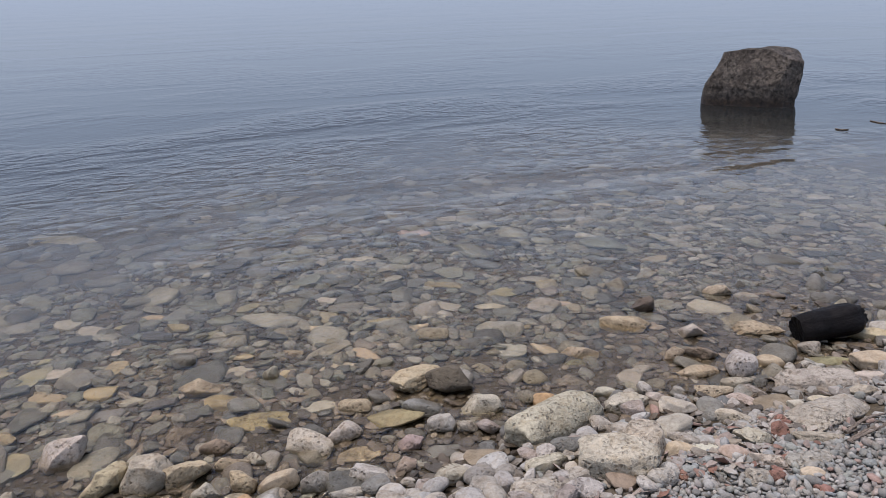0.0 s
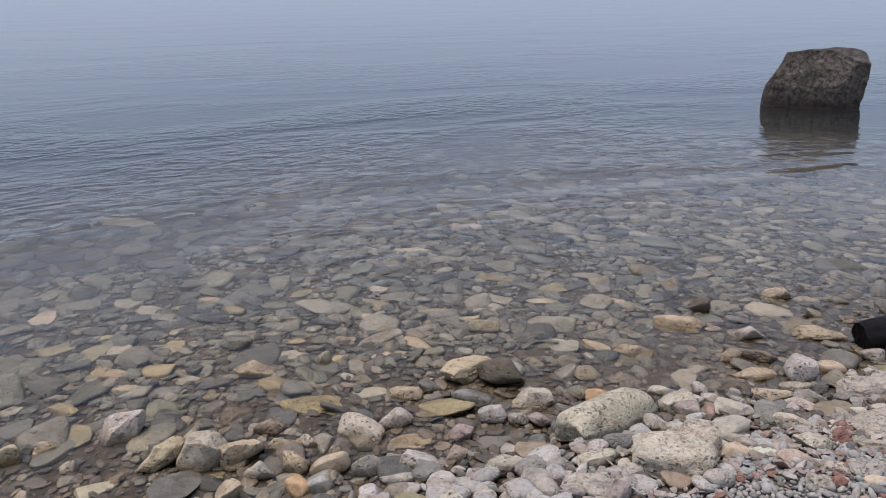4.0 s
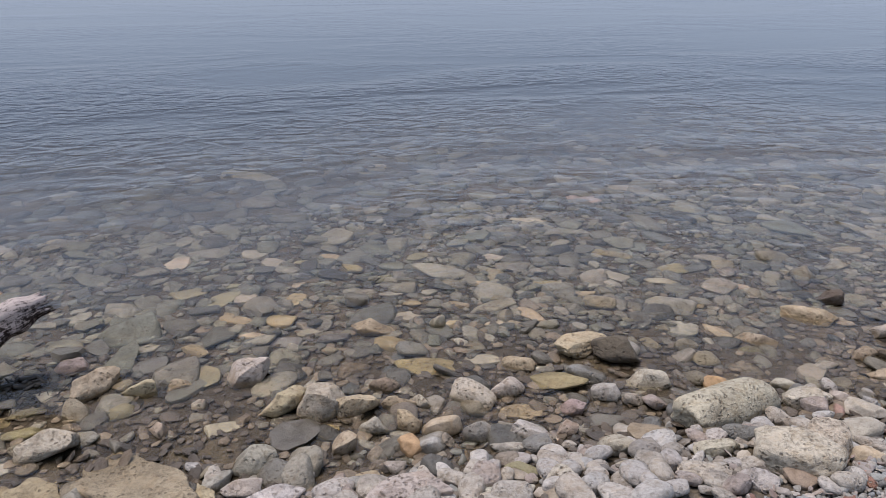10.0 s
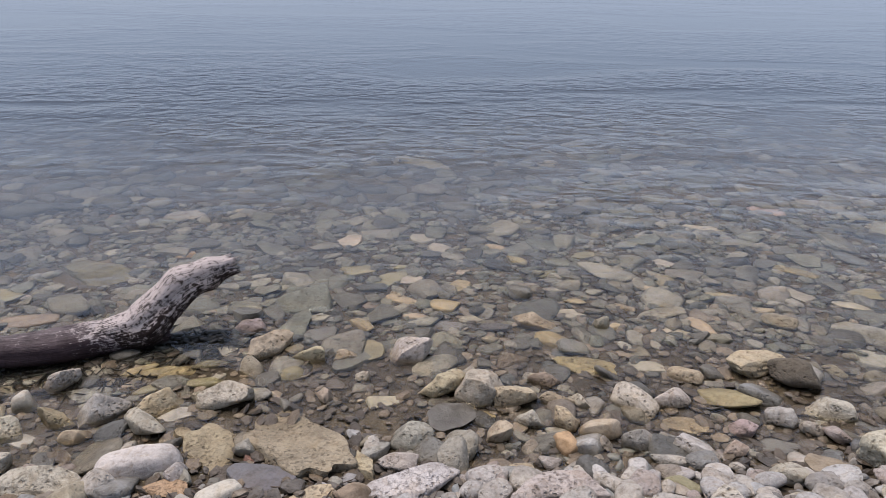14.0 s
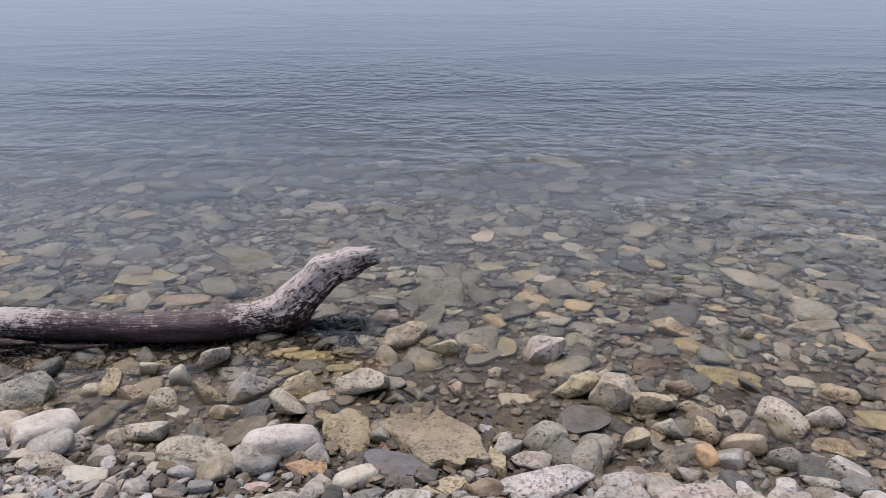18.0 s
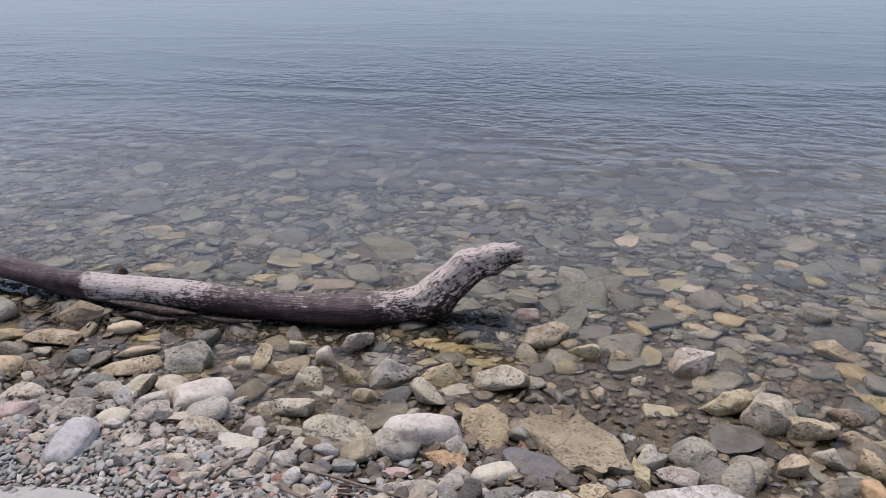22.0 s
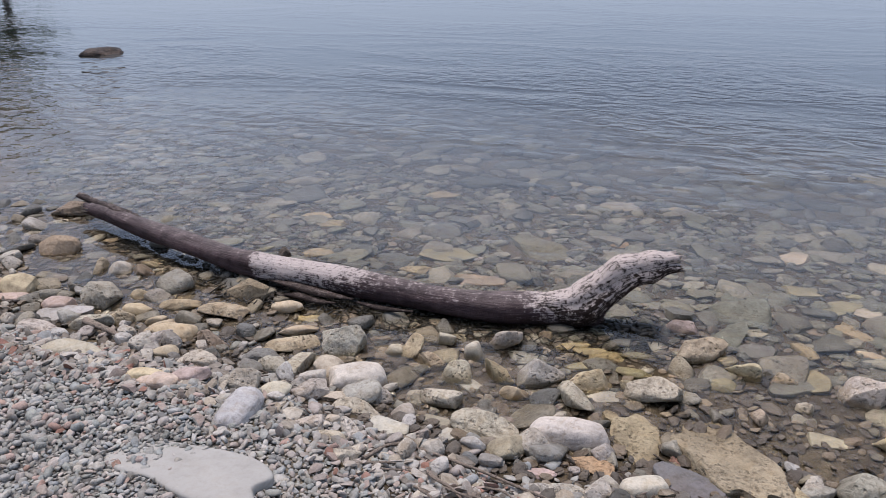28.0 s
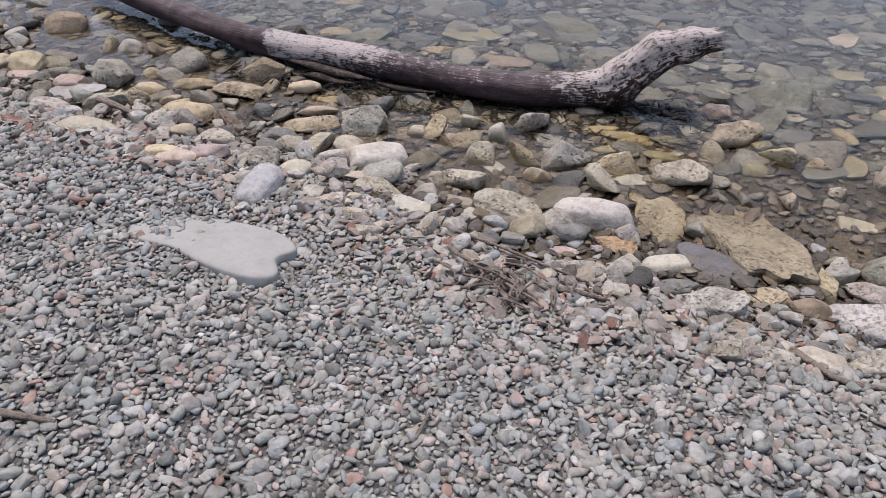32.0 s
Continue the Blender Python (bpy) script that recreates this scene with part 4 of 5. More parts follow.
stone(-0.217, 2.804, 0.374, 0.139, 0.035, 47, "slab", "slate")
stone(-0.298, 2.764, 0.129, 0.058, 0.090, 18, "angular", "tan")
stone(-0.200, 2.588, 0.061, 0.049, 0.082, -2, "block", "pale")
stone(0.138, 2.329, 0.218, 0.166, 0.042, 53, "slab", "slate")
stone(-0.003, 2.172, 0.146, 0.099, 0.099, -2, "block", "grey")
stone(-0.041, 2.021, 0.123, 0.081, 0.071, -2, "block", "pale")
stone(0.012, 1.883, 0.292, 0.131, 0.058, 15, "block", "white")
stone(-0.154, 2.003, 0.145, 0.065, 0.046, -63, "pitted", "tan")
stone(0.300, 2.209, 0.096, 0.078, 0.099, 6, "block", "tan")
stone(0.266, 2.342, 0.062, 0.048, 0.028, -2, "round", "yellow")
stone(0.525, 2.150, 0.095, 0.079, 0.089, -72, "round", "orange")
stone(0.437, 1.818, 0.273, 0.126, 0.103, -2, "pitted", "pale")
stone(0.620, 1.887, 0.137, 0.080, 0.069, -10, "block", "white")
stone(0.841, 1.900, 0.121, 0.061, 0.035, -32, "round", "olive")
stone(0.935, 1.774, 0.118, 0.070, 0.061, -27, "block", "pale")
stone(0.709, 1.791, 0.111, 0.050, 0.023, -2, "block", "white")
stone(0.800, 1.770, 0.087, 0.040, 0.027, -2, "round", "white")
stone(0.345, 2.008, 0.095, 0.057, 0.049, -2, "block", "tan")
stone(-0.111, 2.427, 0.139, 0.079, 0.020, 15, "slab", "grey")
stone(-0.402, 4.142, 0.155, 0.182, 0.046, -25, "slab", "pale")
stone(-0.458, 3.102, 0.152, 0.068, 0.035, 20, "round", "grey")
stone(-0.415, 2.952, 0.170, 0.128, 0.032, 19, "slab", "slate")
stone(-0.506, 2.621, 0.133, 0.091, 0.053, -2, "round", "olive")
stone(-0.331, 2.449, 0.088, 0.055, 0.075, -60, "angular", "tan")
stone(-0.457, 1.954, 0.245, 0.115, 0.029, -2, "slab", "slate")
stone(-0.875, 2.030, 0.272, 0.122, 0.097, 20, "smooth", "white")
stone(-1.128, 1.928, 0.255, 0.115, 0.099, 7, "block", "pale")
stone(-1.703, 1.971, 0.221, 0.125, 0.107, 39, "smooth", "white")
stone(-1.837, 1.985, 0.134, 0.116, 0.098, 20, "round", "pale")
stone(-1.827, 1.485, 0.225, 0.115, 0.055, 107, "smooth", "blue")
stone(-2.031, 1.880, 0.155, 0.084, 0.073, 11, "block", "pale")
stone(-1.967, 1.949, 0.197, 0.089, 0.068, 92, "block", "pale")
stone(-1.910, 2.189, 0.212, 0.152, 0.166, 19, "pitted", "grey")
stone(-2.117, 2.085, 0.235, 0.106, 0.076, 41, "block", "tan")
stone(-2.181, 2.205, 0.175, 0.079, 0.061, 37, "round", "tan")
stone(-2.586, 2.179, 0.244, 0.110, 0.087, 19, "angular", "tan")
stone(-2.843, 2.130, 0.218, 0.098, 0.070, 28, "round", "tan")
stone(-2.621, 2.368, 0.252, 0.114, 0.113, -2, "angular", "brown")
stone(-2.348, 2.348, 0.170, 0.083, 0.074, 4, "round", "tan")
stone(-2.210, 2.332, 0.138, 0.062, 0.027, 10, "round", "yellow")
stone(-2.606, 1.924, 0.181, 0.113, 0.084, 30, "round", "tan")
stone(-2.422, 1.950, 0.188, 0.089, 0.083, 3, "angular", "brown")
stone(-2.456, 1.726, 0.111, 0.094, 0.063, 53, "round", "tan")
stone(-2.273, 1.738, 0.181, 0.082, 0.065, 20, "block", "pale")
stone(-2.157, 1.579, 0.157, 0.079, 0.053, 29, "round", "pink")
stone(-2.263, 1.490, 0.168, 0.080, 0.054, 8, "round", "tan")
stone(-1.972, 1.648, 0.151, 0.103, 0.084, 29, "pitted", "pale")
stone(-1.850, 1.690, 0.115, 0.087, 0.058, 29, "round", "pale")
stone(-1.760, 1.775, 0.133, 0.079, 0.069, 58, "block", "pale")
stone(-1.688, 1.822, 0.092, 0.062, 0.042, 20, "round", "pale")
stone(-1.568, 1.802, 0.205, 0.092, 0.041, 15, "block", "pale")
stone(-1.606, 1.575, 0.115, 0.058, 0.047, 28, "pitted", "pale")
stone(-1.572, 1.661, 0.052, 0.045, 0.031, 20, "round", "pale")
stone(-1.485, 1.632, 0.103, 0.052, 0.045, -25, "block", "white")
stone(-1.413, 1.742, 0.170, 0.091, 0.023, -1, "slab", "white")
stone(-1.511, 1.556, 0.148, 0.067, 0.029, 5, "block", "pale")
stone(-1.402, 1.496, 0.099, 0.045, 0.040, 28, "block", "pale")
stone(-1.430, 1.875, 0.099, 0.086, 0.058, 20, "round", "grey")
stone(-1.562, 1.923, 0.094, 0.072, 0.070, 38, "block", "pale")
stone(-1.661, 2.295, 0.127, 0.103, 0.148, -13, "angular", "tan")
stone(-1.557, 2.256, 0.149, 0.068, 0.113, -12, "block", "tan")
stone(-1.402, 2.216, 0.113, 0.084, 0.131, 20, "block", "pale")
stone(-1.422, 2.401, 0.074, 0.077, 0.118, 19, "smooth", "pale")
stone(-1.347, 2.544, 0.142, 0.105, 0.149, 19, "pitted", "pale")
stone(-1.278, 2.308, 0.171, 0.077, 0.116, -35, "pitted", "tan")
stone(-1.373, 2.026, 0.161, 0.072, 0.094, 11, "block", "pale")
stone(-1.331, 2.196, 0.091, 0.094, 0.023, 20, "slab", "blue")
stone(-1.154, 2.197, 0.113, 0.062, 0.088, 29, "round", "tan")
stone(-0.942, 2.258, 0.198, 0.089, 0.105, -39, "block", "pale")
stone(-1.108, 2.357, 0.189, 0.115, 0.149, 38, "pitted", "grey")
stone(-0.936, 2.373, 0.186, 0.090, 0.119, 34, "pitted", "tan")
stone(-0.848, 2.349, 0.157, 0.075, 0.019, 20, "slab", "blue")
stone(-0.788, 2.212, 0.078, 0.056, 0.042, -20, "block", "yellow")
stone(-0.748, 1.903, 0.166, 0.075, 0.038, -10, "angular", "orange")
stone(-0.570, 1.855, 0.150, 0.072, 0.051, 43, "smooth", "white")
stone(-0.666, 1.831, 0.078, 0.047, 0.032, -23, "round", "grey")
stone(-0.773, 1.719, 0.122, 0.057, 0.046, 27, "pitted", "white")
stone(-0.849, 1.681, 0.087, 0.041, 0.035, 20, "block", "white")
stone(-0.873, 1.778, 0.105, 0.047, 0.021, 20, "round", "pink")
stone(-1.661, 2.240, 0.190, 0.084, 0.021, 11, "slab", "dark")
stone(-1.013, 2.646, 0.146, 0.066, 0.034, 19, "round", "yellow")
stone(-0.828, 2.699, 0.145, 0.065, 0.029, 19, "pitted", "olive")
stone(-1.572, 2.438, 0.085, 0.063, 0.105, 19, "round", "grey")
stone(-1.710, 2.263, 0.092, 0.054, 0.090, 19, "round", "pale")
stone(-1.235, 1.838, 0.095, 0.070, 0.017, 20, "slab", "white")
stone(-1.291, 1.765, 0.065, 0.055, 0.048, 68, "block", "pale")
stone(-1.331, 1.904, 0.182, 0.064, 0.010, -7, "slab", "grey")
stone(-1.715, 1.158, 0.50, 0.24, 0.060, 12, "buried", "chalk", lift=0.004, tilt=-11.0)
stone(-0.402, 1.699, 0.173, 0.087, 0.076, 10, "block", "white")
stone(-0.295, 1.849, 0.159, 0.073, 0.018, 24, "slab", "tan")
stone(-0.171, 1.852, 0.115, 0.071, 0.048, 4, "round", "brown")
stone(-0.125, 1.786, 0.047, 0.034, 0.029, 29, "block", "red")
stone(-0.016, 1.627, 0.122, 0.072, 0.063, 30, "block", "pale")
stone(-0.119, 1.587, 0.137, 0.084, 0.021, -9, "slab", "pale")
stone(-0.318, 1.482, 0.094, 0.067, 0.059, 7, "block", "pale")
stone(-0.199, 1.525, 0.091, 0.049, 0.043, 6, "block", "pale")
stone(-3.951, 2.335, 0.224, 0.135, 0.140, 27, "round", "brown")
stone(-3.656, 1.886, 0.181, 0.146, 0.104, 27, "round", "tan")
stone(-3.579, 1.805, 0.171, 0.077, 0.041, 28, "round", "pink")
stone(-3.748, 1.802, 0.130, 0.120, 0.081, 27, "round", "tan")
stone(-4.342, 2.161, 0.144, 0.144, 0.083, 27, "round", "olive")
stone(-3.178, 2.007, 0.214, 0.150, 0.163, 80, "angular", "pale")
stone(-3.011, 1.806, 0.200, 0.090, 0.083, 16, "block", "pale")
stone(-3.134, 1.651, 0.237, 0.107, 0.047, 14, "block", "pale")
stone(-2.764, 1.538, 0.240, 0.108, 0.067, 22, "round", "pale")
stone(-2.945, 1.913, 0.155, 0.084, 0.097, 28, "block", "tan")
stone(-3.540, 2.266, 0.143, 0.067, 0.106, 103, "angular", "tan")
stone(-3.425, 2.297, 0.131, 0.091, 0.110, 27, "round", "grey")
stone(-3.303, 2.337, 0.122, 0.089, 0.108, 7, "round", "brown")
stone(-3.855, 2.597, 0.106, 0.080, 0.046, 27, "round", "tan")
stone(-3.077, 2.137, 0.110, 0.062, 0.071, 28, "round", "tan")
stone(-2.946, 2.014, 0.126, 0.083, 0.084, 28, "round", "tan")
stone(-2.798, 1.981, 0.100, 0.056, 0.063, 52, "round", "tan")
stone(-2.725, 1.936, 0.130, 0.082, 0.072, 51, "round", "tan")
stone(-3.336, 1.872, 0.168, 0.089, 0.080, 28, "round", "pink")
stone(-3.253, 1.833, 0.300, 0.184, 0.046, 40, "slab", "blue")
stone(-4.42, 2.80, 0.30, 0.17, 0.13, 27, "pitted", "brown")
stone(-2.199, 1.483, 0.162, 0.081, 0.054, 12, "round", "pink")
stone(-2.803, 2.852, 0.077, 0.067, 0.112, 46, "block", "dark")
stone(-2.679, 2.970, 0.200, 0.098, 0.068, 19, "pitted", "tan")
stone(-2.969, 2.887, 0.128, 0.071, 0.041, 61, "round", "olive")
stone(-2.090, 3.033, 0.163, 0.095, 0.067, 19, "pitted", "tan")
stone(-1.847, 3.338, 0.094, 0.050, 0.038, 13, "block", "white")
stone(-1.737, 3.085, 0.276, 0.124, 0.068, 13, "round", "brown")
stone(-2.033, 3.311, 0.332, 0.218, 0.054, 13, "slab", "olive")
stone(-1.66, 3.60, 0.40, 0.34, 0.085, 15, "pitted", "olive")
stone(-3.065, 3.480, 0.239, 0.113, 0.028, 13, "slab", "tan")
stone(-2.893, 3.389, 0.181, 0.119, 0.030, 27, "slab", "yellow")
stone(-2.611, 4.231, 0.264, 0.204, 0.051, 13, "slab", "tan")
stone(-1.647, 4.263, 0.170, 0.076, 0.040, 13, "angular", "white")
stone(-1.919, 4.526, 0.143, 0.064, 0.024, -49, "round", "red")
stone(-1.936, 4.897, 0.177, 0.102, 0.026, 13, "slab", "grey")
stone(-1.482, 4.570, 0.261, 0.142, 0.036, 13, "slab", "grey")
stone(-1.147, 4.692, 0.113, 0.068, 0.039, 13, "round", "tan")
stone(-1.267, 3.864, 0.109, 0.092, 0.053, 13, "round", "orange")
stone(-3.290, 3.338, 0.127, 0.066, 0.038, 13, "round", "olive")
stone(-1.095, 2.656, 0.145, 0.068, 0.039, 27, "round", "yellow")
stone(-0.935, 2.633, 0.180, 0.081, 0.040, 42, "pitted", "yellow")
stone(-1.003, 2.523, 0.134, 0.064, 0.037, 28, "round", "olive")
stone(-0.810, 2.560, 0.140, 0.068, 0.039, 12, "round", "olive")
for x, y, a, h in ((-0.763, 1.508, 0.05, 0.03), (-0.529, 2.057, 0.055, 0.03), (-0.50, 2.105, 0.05, 0.03), (-1.014, 0.999, 0.04, 0.02), (-3.053, 1.428, 0.09, 0.035),
                   (-2.475, 1.441, 0.07, 0.025), (-2.173, 1.314, 0.06, 0.02), (-2.167, 1.09, 0.045, 0.02), (-2.329, 1.392, 0.05, 0.022), (2.393, 1.614, 0.085, 0.06),
                   (2.061, 1.346, 0.07, 0.03), (1.802, 1.494, 0.06, 0.03), (2.066, 1.188, 0.07, 0.03), (1.909, 1.519, 0.045, 0.025), (-0.735, 1.475, 0.035, 0.02)):
    stone(x, y, 0.85 * a, 0.6 * a, 0.85 * h, 40 * x, "block", "red")
stone(-0.384, 2.112, 0.468, 0.275, 0.056, -44, "slab", "sand")
stone(-0.440, 1.928, 0.173, 0.099, 0.025, 12, "slab", "slate")

# ---- loose stones, rubble and shingle ----
def free_of(px, py, pad):
    ok = np.ones(len(px), bool)
    for x, y, ra, rb, t in TAKEN:
        dx, dy = px - x, py - y
        u, w = dx * math.cos(t) + dy * math.sin(t), -dx * math.sin(t) + dy * math.cos(t)
        ok &= (u / (ra + pad)) ** 2 + (w / (rb + pad)) ** 2 > 1
    return ok


def scatter(n, xr, dr, least, keep=None, pad=0.0):
    """Places between two distances from the waterline (positive: in the lake), not closer to one another than least."""
    px = rng.uniform(*xr, n)
    py = shore_y(px) + rng.uniform(*dr, n)
    ok = free_of(px, py, pad)
    if keep:
        ok &= keep(px, py)
    px, py = px[ok], py[ok]
    cell = {}
    out = []
    for x, y in zip(px, py):
        i, j = int(x // least), int(y // least)
        if all((x - a) ** 2 + (y - b) ** 2 > least * least for di in (-1, 0, 1) for dj in (-1, 0, 1) for a, b in cell.get((i + di, j + dj), ())):
            cell.setdefault((i, j), []).append((x, y))
            out.append((x, y))
    return np.array(out).T


def strewn(name, level, xy, size, spread, flat, material, shapes, label, category, sink=0.2, tilt=0.25, lift=0.0, smooth=True, crisp=0):
    px, py = xy
    n = len(px)
    s = size * np.exp(rng.normal(0, spread, n)) / 2
    s = np.clip(s, size * 0.25, size * 1.1)
    sizes = np.stack([s * rng.uniform(0.95, 1.35, n), s * rng.uniform(0.7, 1.0, n), s * rng.uniform(*flat, n)], 1)
    z = ground_z(px, py) + sizes[:, 2] * (1 - 2 * sink) + lift
    turns = np.stack([rng.normal(0, tilt, n), rng.normal(0, tilt, n), rng.uniform(0, 6.28, n)], 1)
    ob = many(name, level, np.stack([px, py, z], 1), sizes, turns, material, shapes, smooth=smooth, crisp=crisp)
    return tagged(ob, label, category, kind="stuff")


ROCKS2 = [rock(900 + i, 2, 22, (0.45, 0.8), 0.02, 0.4, 1.0 if i % 2 else 0.25) for i in range(30)]
ROCKS3 = [rock(900 + i, 3, 13, (0.48, 0.85), 0.03, 0.55, 1.0 if i % 2 else 0.25) for i in range(40)]
ROUNDED = [rock(980 + i, 3, 9, (0.66, 0.93), 0.03, 0.2) for i in range(24)]
ROCKS1 = [rock(950 + i, 2, 12, (0.5, 0.86), 0.03, 0.4) for i in range(30)]


def pebble_form():
    """A small closed form of 24 faces."""
    corners = [(x, y, z) for x in (-1, 1) for y in (-1, 1) for z in (-1, 1)]
    sides = [(s if a == 0 else 0, s if a == 1 else 0, s if a == 2 else 0) for a in range(3) for s in (-1, 1)]
    v = np.array([np.array(c) * 0.62 for c in corners] + [np.array(s, float) for s in sides])
    bm = bmesh.new()
    for c in v:
        bm.verts.new(c)
    bmesh.ops.convex_hull(bm, input=bm.verts)
    bmesh.ops.triangulate(bm, faces=bm.faces)
    bm.verts.index_update()
    f = np.array([[p.index for p in q.verts] for q in bm.faces])
    v = np.array([p.co for p in bm.verts])
    bm.free()
    return v, f


BALLS[0] = pebble_form()
ROCKS0 = []
for i in range(30):
    r = np.random.default_rng(400 + i)
    v = BALLS[0][0] * (1 + r.uniform(-0.16, 0.16, (len(BALLS[0][0]), 1)))
    ROCKS0.append(v / np.abs(v).max(0))
wide = lambda x, y: np.abs(x) < 2.6 + 0.95 * y
thin = lambda x, y: wide(x, y) & (rng.random(len(x)) < np.interp(y - shore_y(x), [-0.3, 0.1, 0.5, 1.2, 2.4], [0.35, 0.5, 0.65, 1.0, 1.0]))
# silt lies thicker on the log's side, where fewer stones show
clear = lambda x, y: np.interp(x, [-4, -0.5, 1.5], [0.7, 0.95, 1.5])
near_line = lambda x, y: thin(x, y) & (y - shore_y(x) < clear(x, y))
silt_side = lambda x, y: wide(x, y) & (y - shore_y(x) > clear(x, y)) & (rng.random(len(x)) < np.interp(x, [-3, 0, 2], [0.4, 0.6, 1.0]))
slabs = scatter(2600, (-6, 6.5), (0.75, 3.4), 0.24, lambda x, y: wide(x, y) & (np.hypot(x - 2.9, y - 3.65) > 0.35) & (rng.random(len(x)) < 0.2), 0.01)
strewn("large_cobbles", 3, slabs, 0.15, 0.3, (0.22, 0.42), STONE_SILTED, ROCKS3, "large silted limestone pieces lying under clear water", "cobbles", 0.22, 0.15)
TAKEN += [(x, y, 0.07, 0.06, 0.0) for x, y in zip(*slabs)]
strewn("cobbles", 3, scatter(8000, (-6, 6.5), (-0.30, 2.4), 0.062, near_line, 0.012), 0.074, 0.42, (0.25, 0.6), STONE_RUBBLE, ROCKS3,
       "mixed tan and grey broken cobbles covering the shallow lake bed", "cobbles", 0.15, 0.25)
strewn("pale_cobbles", 3, scatter(1500, (-4.6, 4.2), (-0.40, 0.16), 0.07, lambda x, y: wide(x, y) & (rng.random(len(x)) < np.interp(y - shore_y(x), [-0.4, -0.3, 0.0, 0.16], [0.15, 0.5, 0.45, 0.15])), 0.03), 0.058, 0.35, (0.35, 0.7), STONE_PALE, ROCKS3,
       "pale dry beige and grey cobbles along the waterline", "cobbles", 0.08, 0.25, 0.012)
strewn("silted_cobbles", 2, scatter(6000, (-6, 6.5), (0.6, 2.6), 0.075, silt_side, 0.012), 0.085, 0.5, (0.28, 0.62), STONE_SILTED, ROCKS2,
       "silt-covered cobbles fading into cloudy water", "cobbles", 0.25, 0.2, crisp=42)
strewn("sunken_cobbles", 2, scatter(4000, (-9, 9), (2.6, 6.0), 0.14, wide, 0.02), 0.15, 0.4, (0.22, 0.45), STONE_SILTED, ROCKS2,
       "silted cobbles on the deeper lake bed", "cobbles", 0.25)
strewn("rubble", 0, scatter(34000, (-6, 6.5), (-0.55, 1.3), 0.028, lambda x, y: wide(x, y) & (rng.random(len(x)) < np.interp(y - shore_y(x), [0, 0.7, 1.3], [1, 0.8, 0.2])), -0.01), 0.036, 0.4, (0.15, 0.42), STONE_FLAKES, ROCKS0,
       "small broken slate and limestone pieces between the cobbles", "rubble", 0.15, 0.3, 0.007, False)
strewn("silted_rubble", 0, scatter(30000, (-6, 6.5), (0.7, 2.8), 0.034, lambda x, y: wide(x, y) & (rng.random(len(x)) < 0.75), 0.0), 0.045, 0.5, (0.3, 0.7), STONE_SILTED, ROCKS0,
       "silt-covered small stones between the sunken cobbles", "rubble", 0.2, 0.4, 0.002, False)
# the part of the beach that the path looks down on
near_edge = lambda x: np.interp(x, [-4.2, -3.7, -1.6, 0.0, 1.0, 2.2, 3.6], [1.7, 1.45, 0.15, 1.05, 1.25, 0.9, 1.2])
beach = lambda x, y: y > near_edge(x)
close = lambda x, y: beach(x, y) & (x > -2.1) & (x < 0.5) & (y < 1.5)
# cobbles, not shingle, reach down the beach beside the big slab
cobbled = lambda x, y: (y - shore_y(x) > np.interp(x, [0.0, 0.35, 1.7, 2.1], [-0.33, -0.62, -0.62, -0.33]))
rest = lambda x, y: beach(x, y) & ~close(x, y) & ~cobbled(x, y)
strewn("beach_cobbles", 3, scatter(2400, (-0.1, 2.0), (-0.66, -0.2), 0.055, lambda x, y: cobbled(x, y) & (rng.random(len(x)) < 0.5), 0.022), 0.066, 0.32, (0.4, 0.7), STONE_PALE, ROUNDED,
       "pale smooth rounded cobbles on the beach", "cobbles", 0.1, 0.25, 0.006)
strewn("broken_stones", 2, scatter(5000, (-4.2, 3.6), (-0.62, 0.02), 0.05, lambda x, y: beach(x, y) & (rng.random(len(x)) < np.interp(y - shore_y(x), [-0.62, -0.3, 0.0], [0.04, 0.5, 0.6])), 0.004),
       0.038, 0.32, (0.2, 0.45), STONE_GRAVEL, ROCKS2, "pale broken stones between the shingle and the cobbles", "stones", 0.1, 0.3, 0.004)
strewn("shingle", 2, scatter(80000, (-2.1, 0.5), (-2.1, -0.36), 0.0115, close, -0.012), 0.0172, 0.38, (0.3, 0.65), STONE_GRAVEL, ROCKS1 + ROCKS2[::3],
       "grey and beige shingle with a few reddish pebbles on the beach", "shingle", 0.0, 0.42)
strewn("shingle", 0, scatter(120000, (-4.3, 3.7), (-1.6, -0.33), 0.0125, rest, -0.012), 0.021, 0.38, (0.3, 0.7), STONE_GRAVEL, ROCKS0,
       "grey and beige shingle running up to the cobbles", "shingle", 0.0, 0.5)

# flakes of stone and broken brick washed up in a band
drift = lambda x, y: beach(x, y) & ((rng.random(len(x)) < 0.75 * np.exp(-((x + 0.9) / 0.5) ** 2)) | (rng.random(len(x)) < 0.8 * np.exp(-((x - 2.1) / 0.5) ** 2)) | (rng.random(len(x)) < 0.7 * np.exp(-((x + 2.7) / 0.6) ** 2)))
strewn("washed_flakes", 2, scatter(6400, (-4.2, 3.4), (-0.68, -0.34), 0.022, drift, 0.0), 0.027, 0.35, (0.15, 0.4), STONE_WASHED, ROCKS2,
       "pinkish and pale flakes of stone and brick washed up in a band", "stones", 0.0, 0.45, 0.012, crisp=35)

# looser shingle on the rest of the beach
strewn("shingle", 0, scatter(60000, (-6.5, 6), (-4.6, -0.4), 0.028, lambda x, y: ~beach(x, y), -0.012), 0.036, 0.34, (0.25, 0.55), STONE_GRAVEL, ROCKS0,
       "coarse grey and beige shingle on the upper beach", "shingle", 0.1, 0.35)

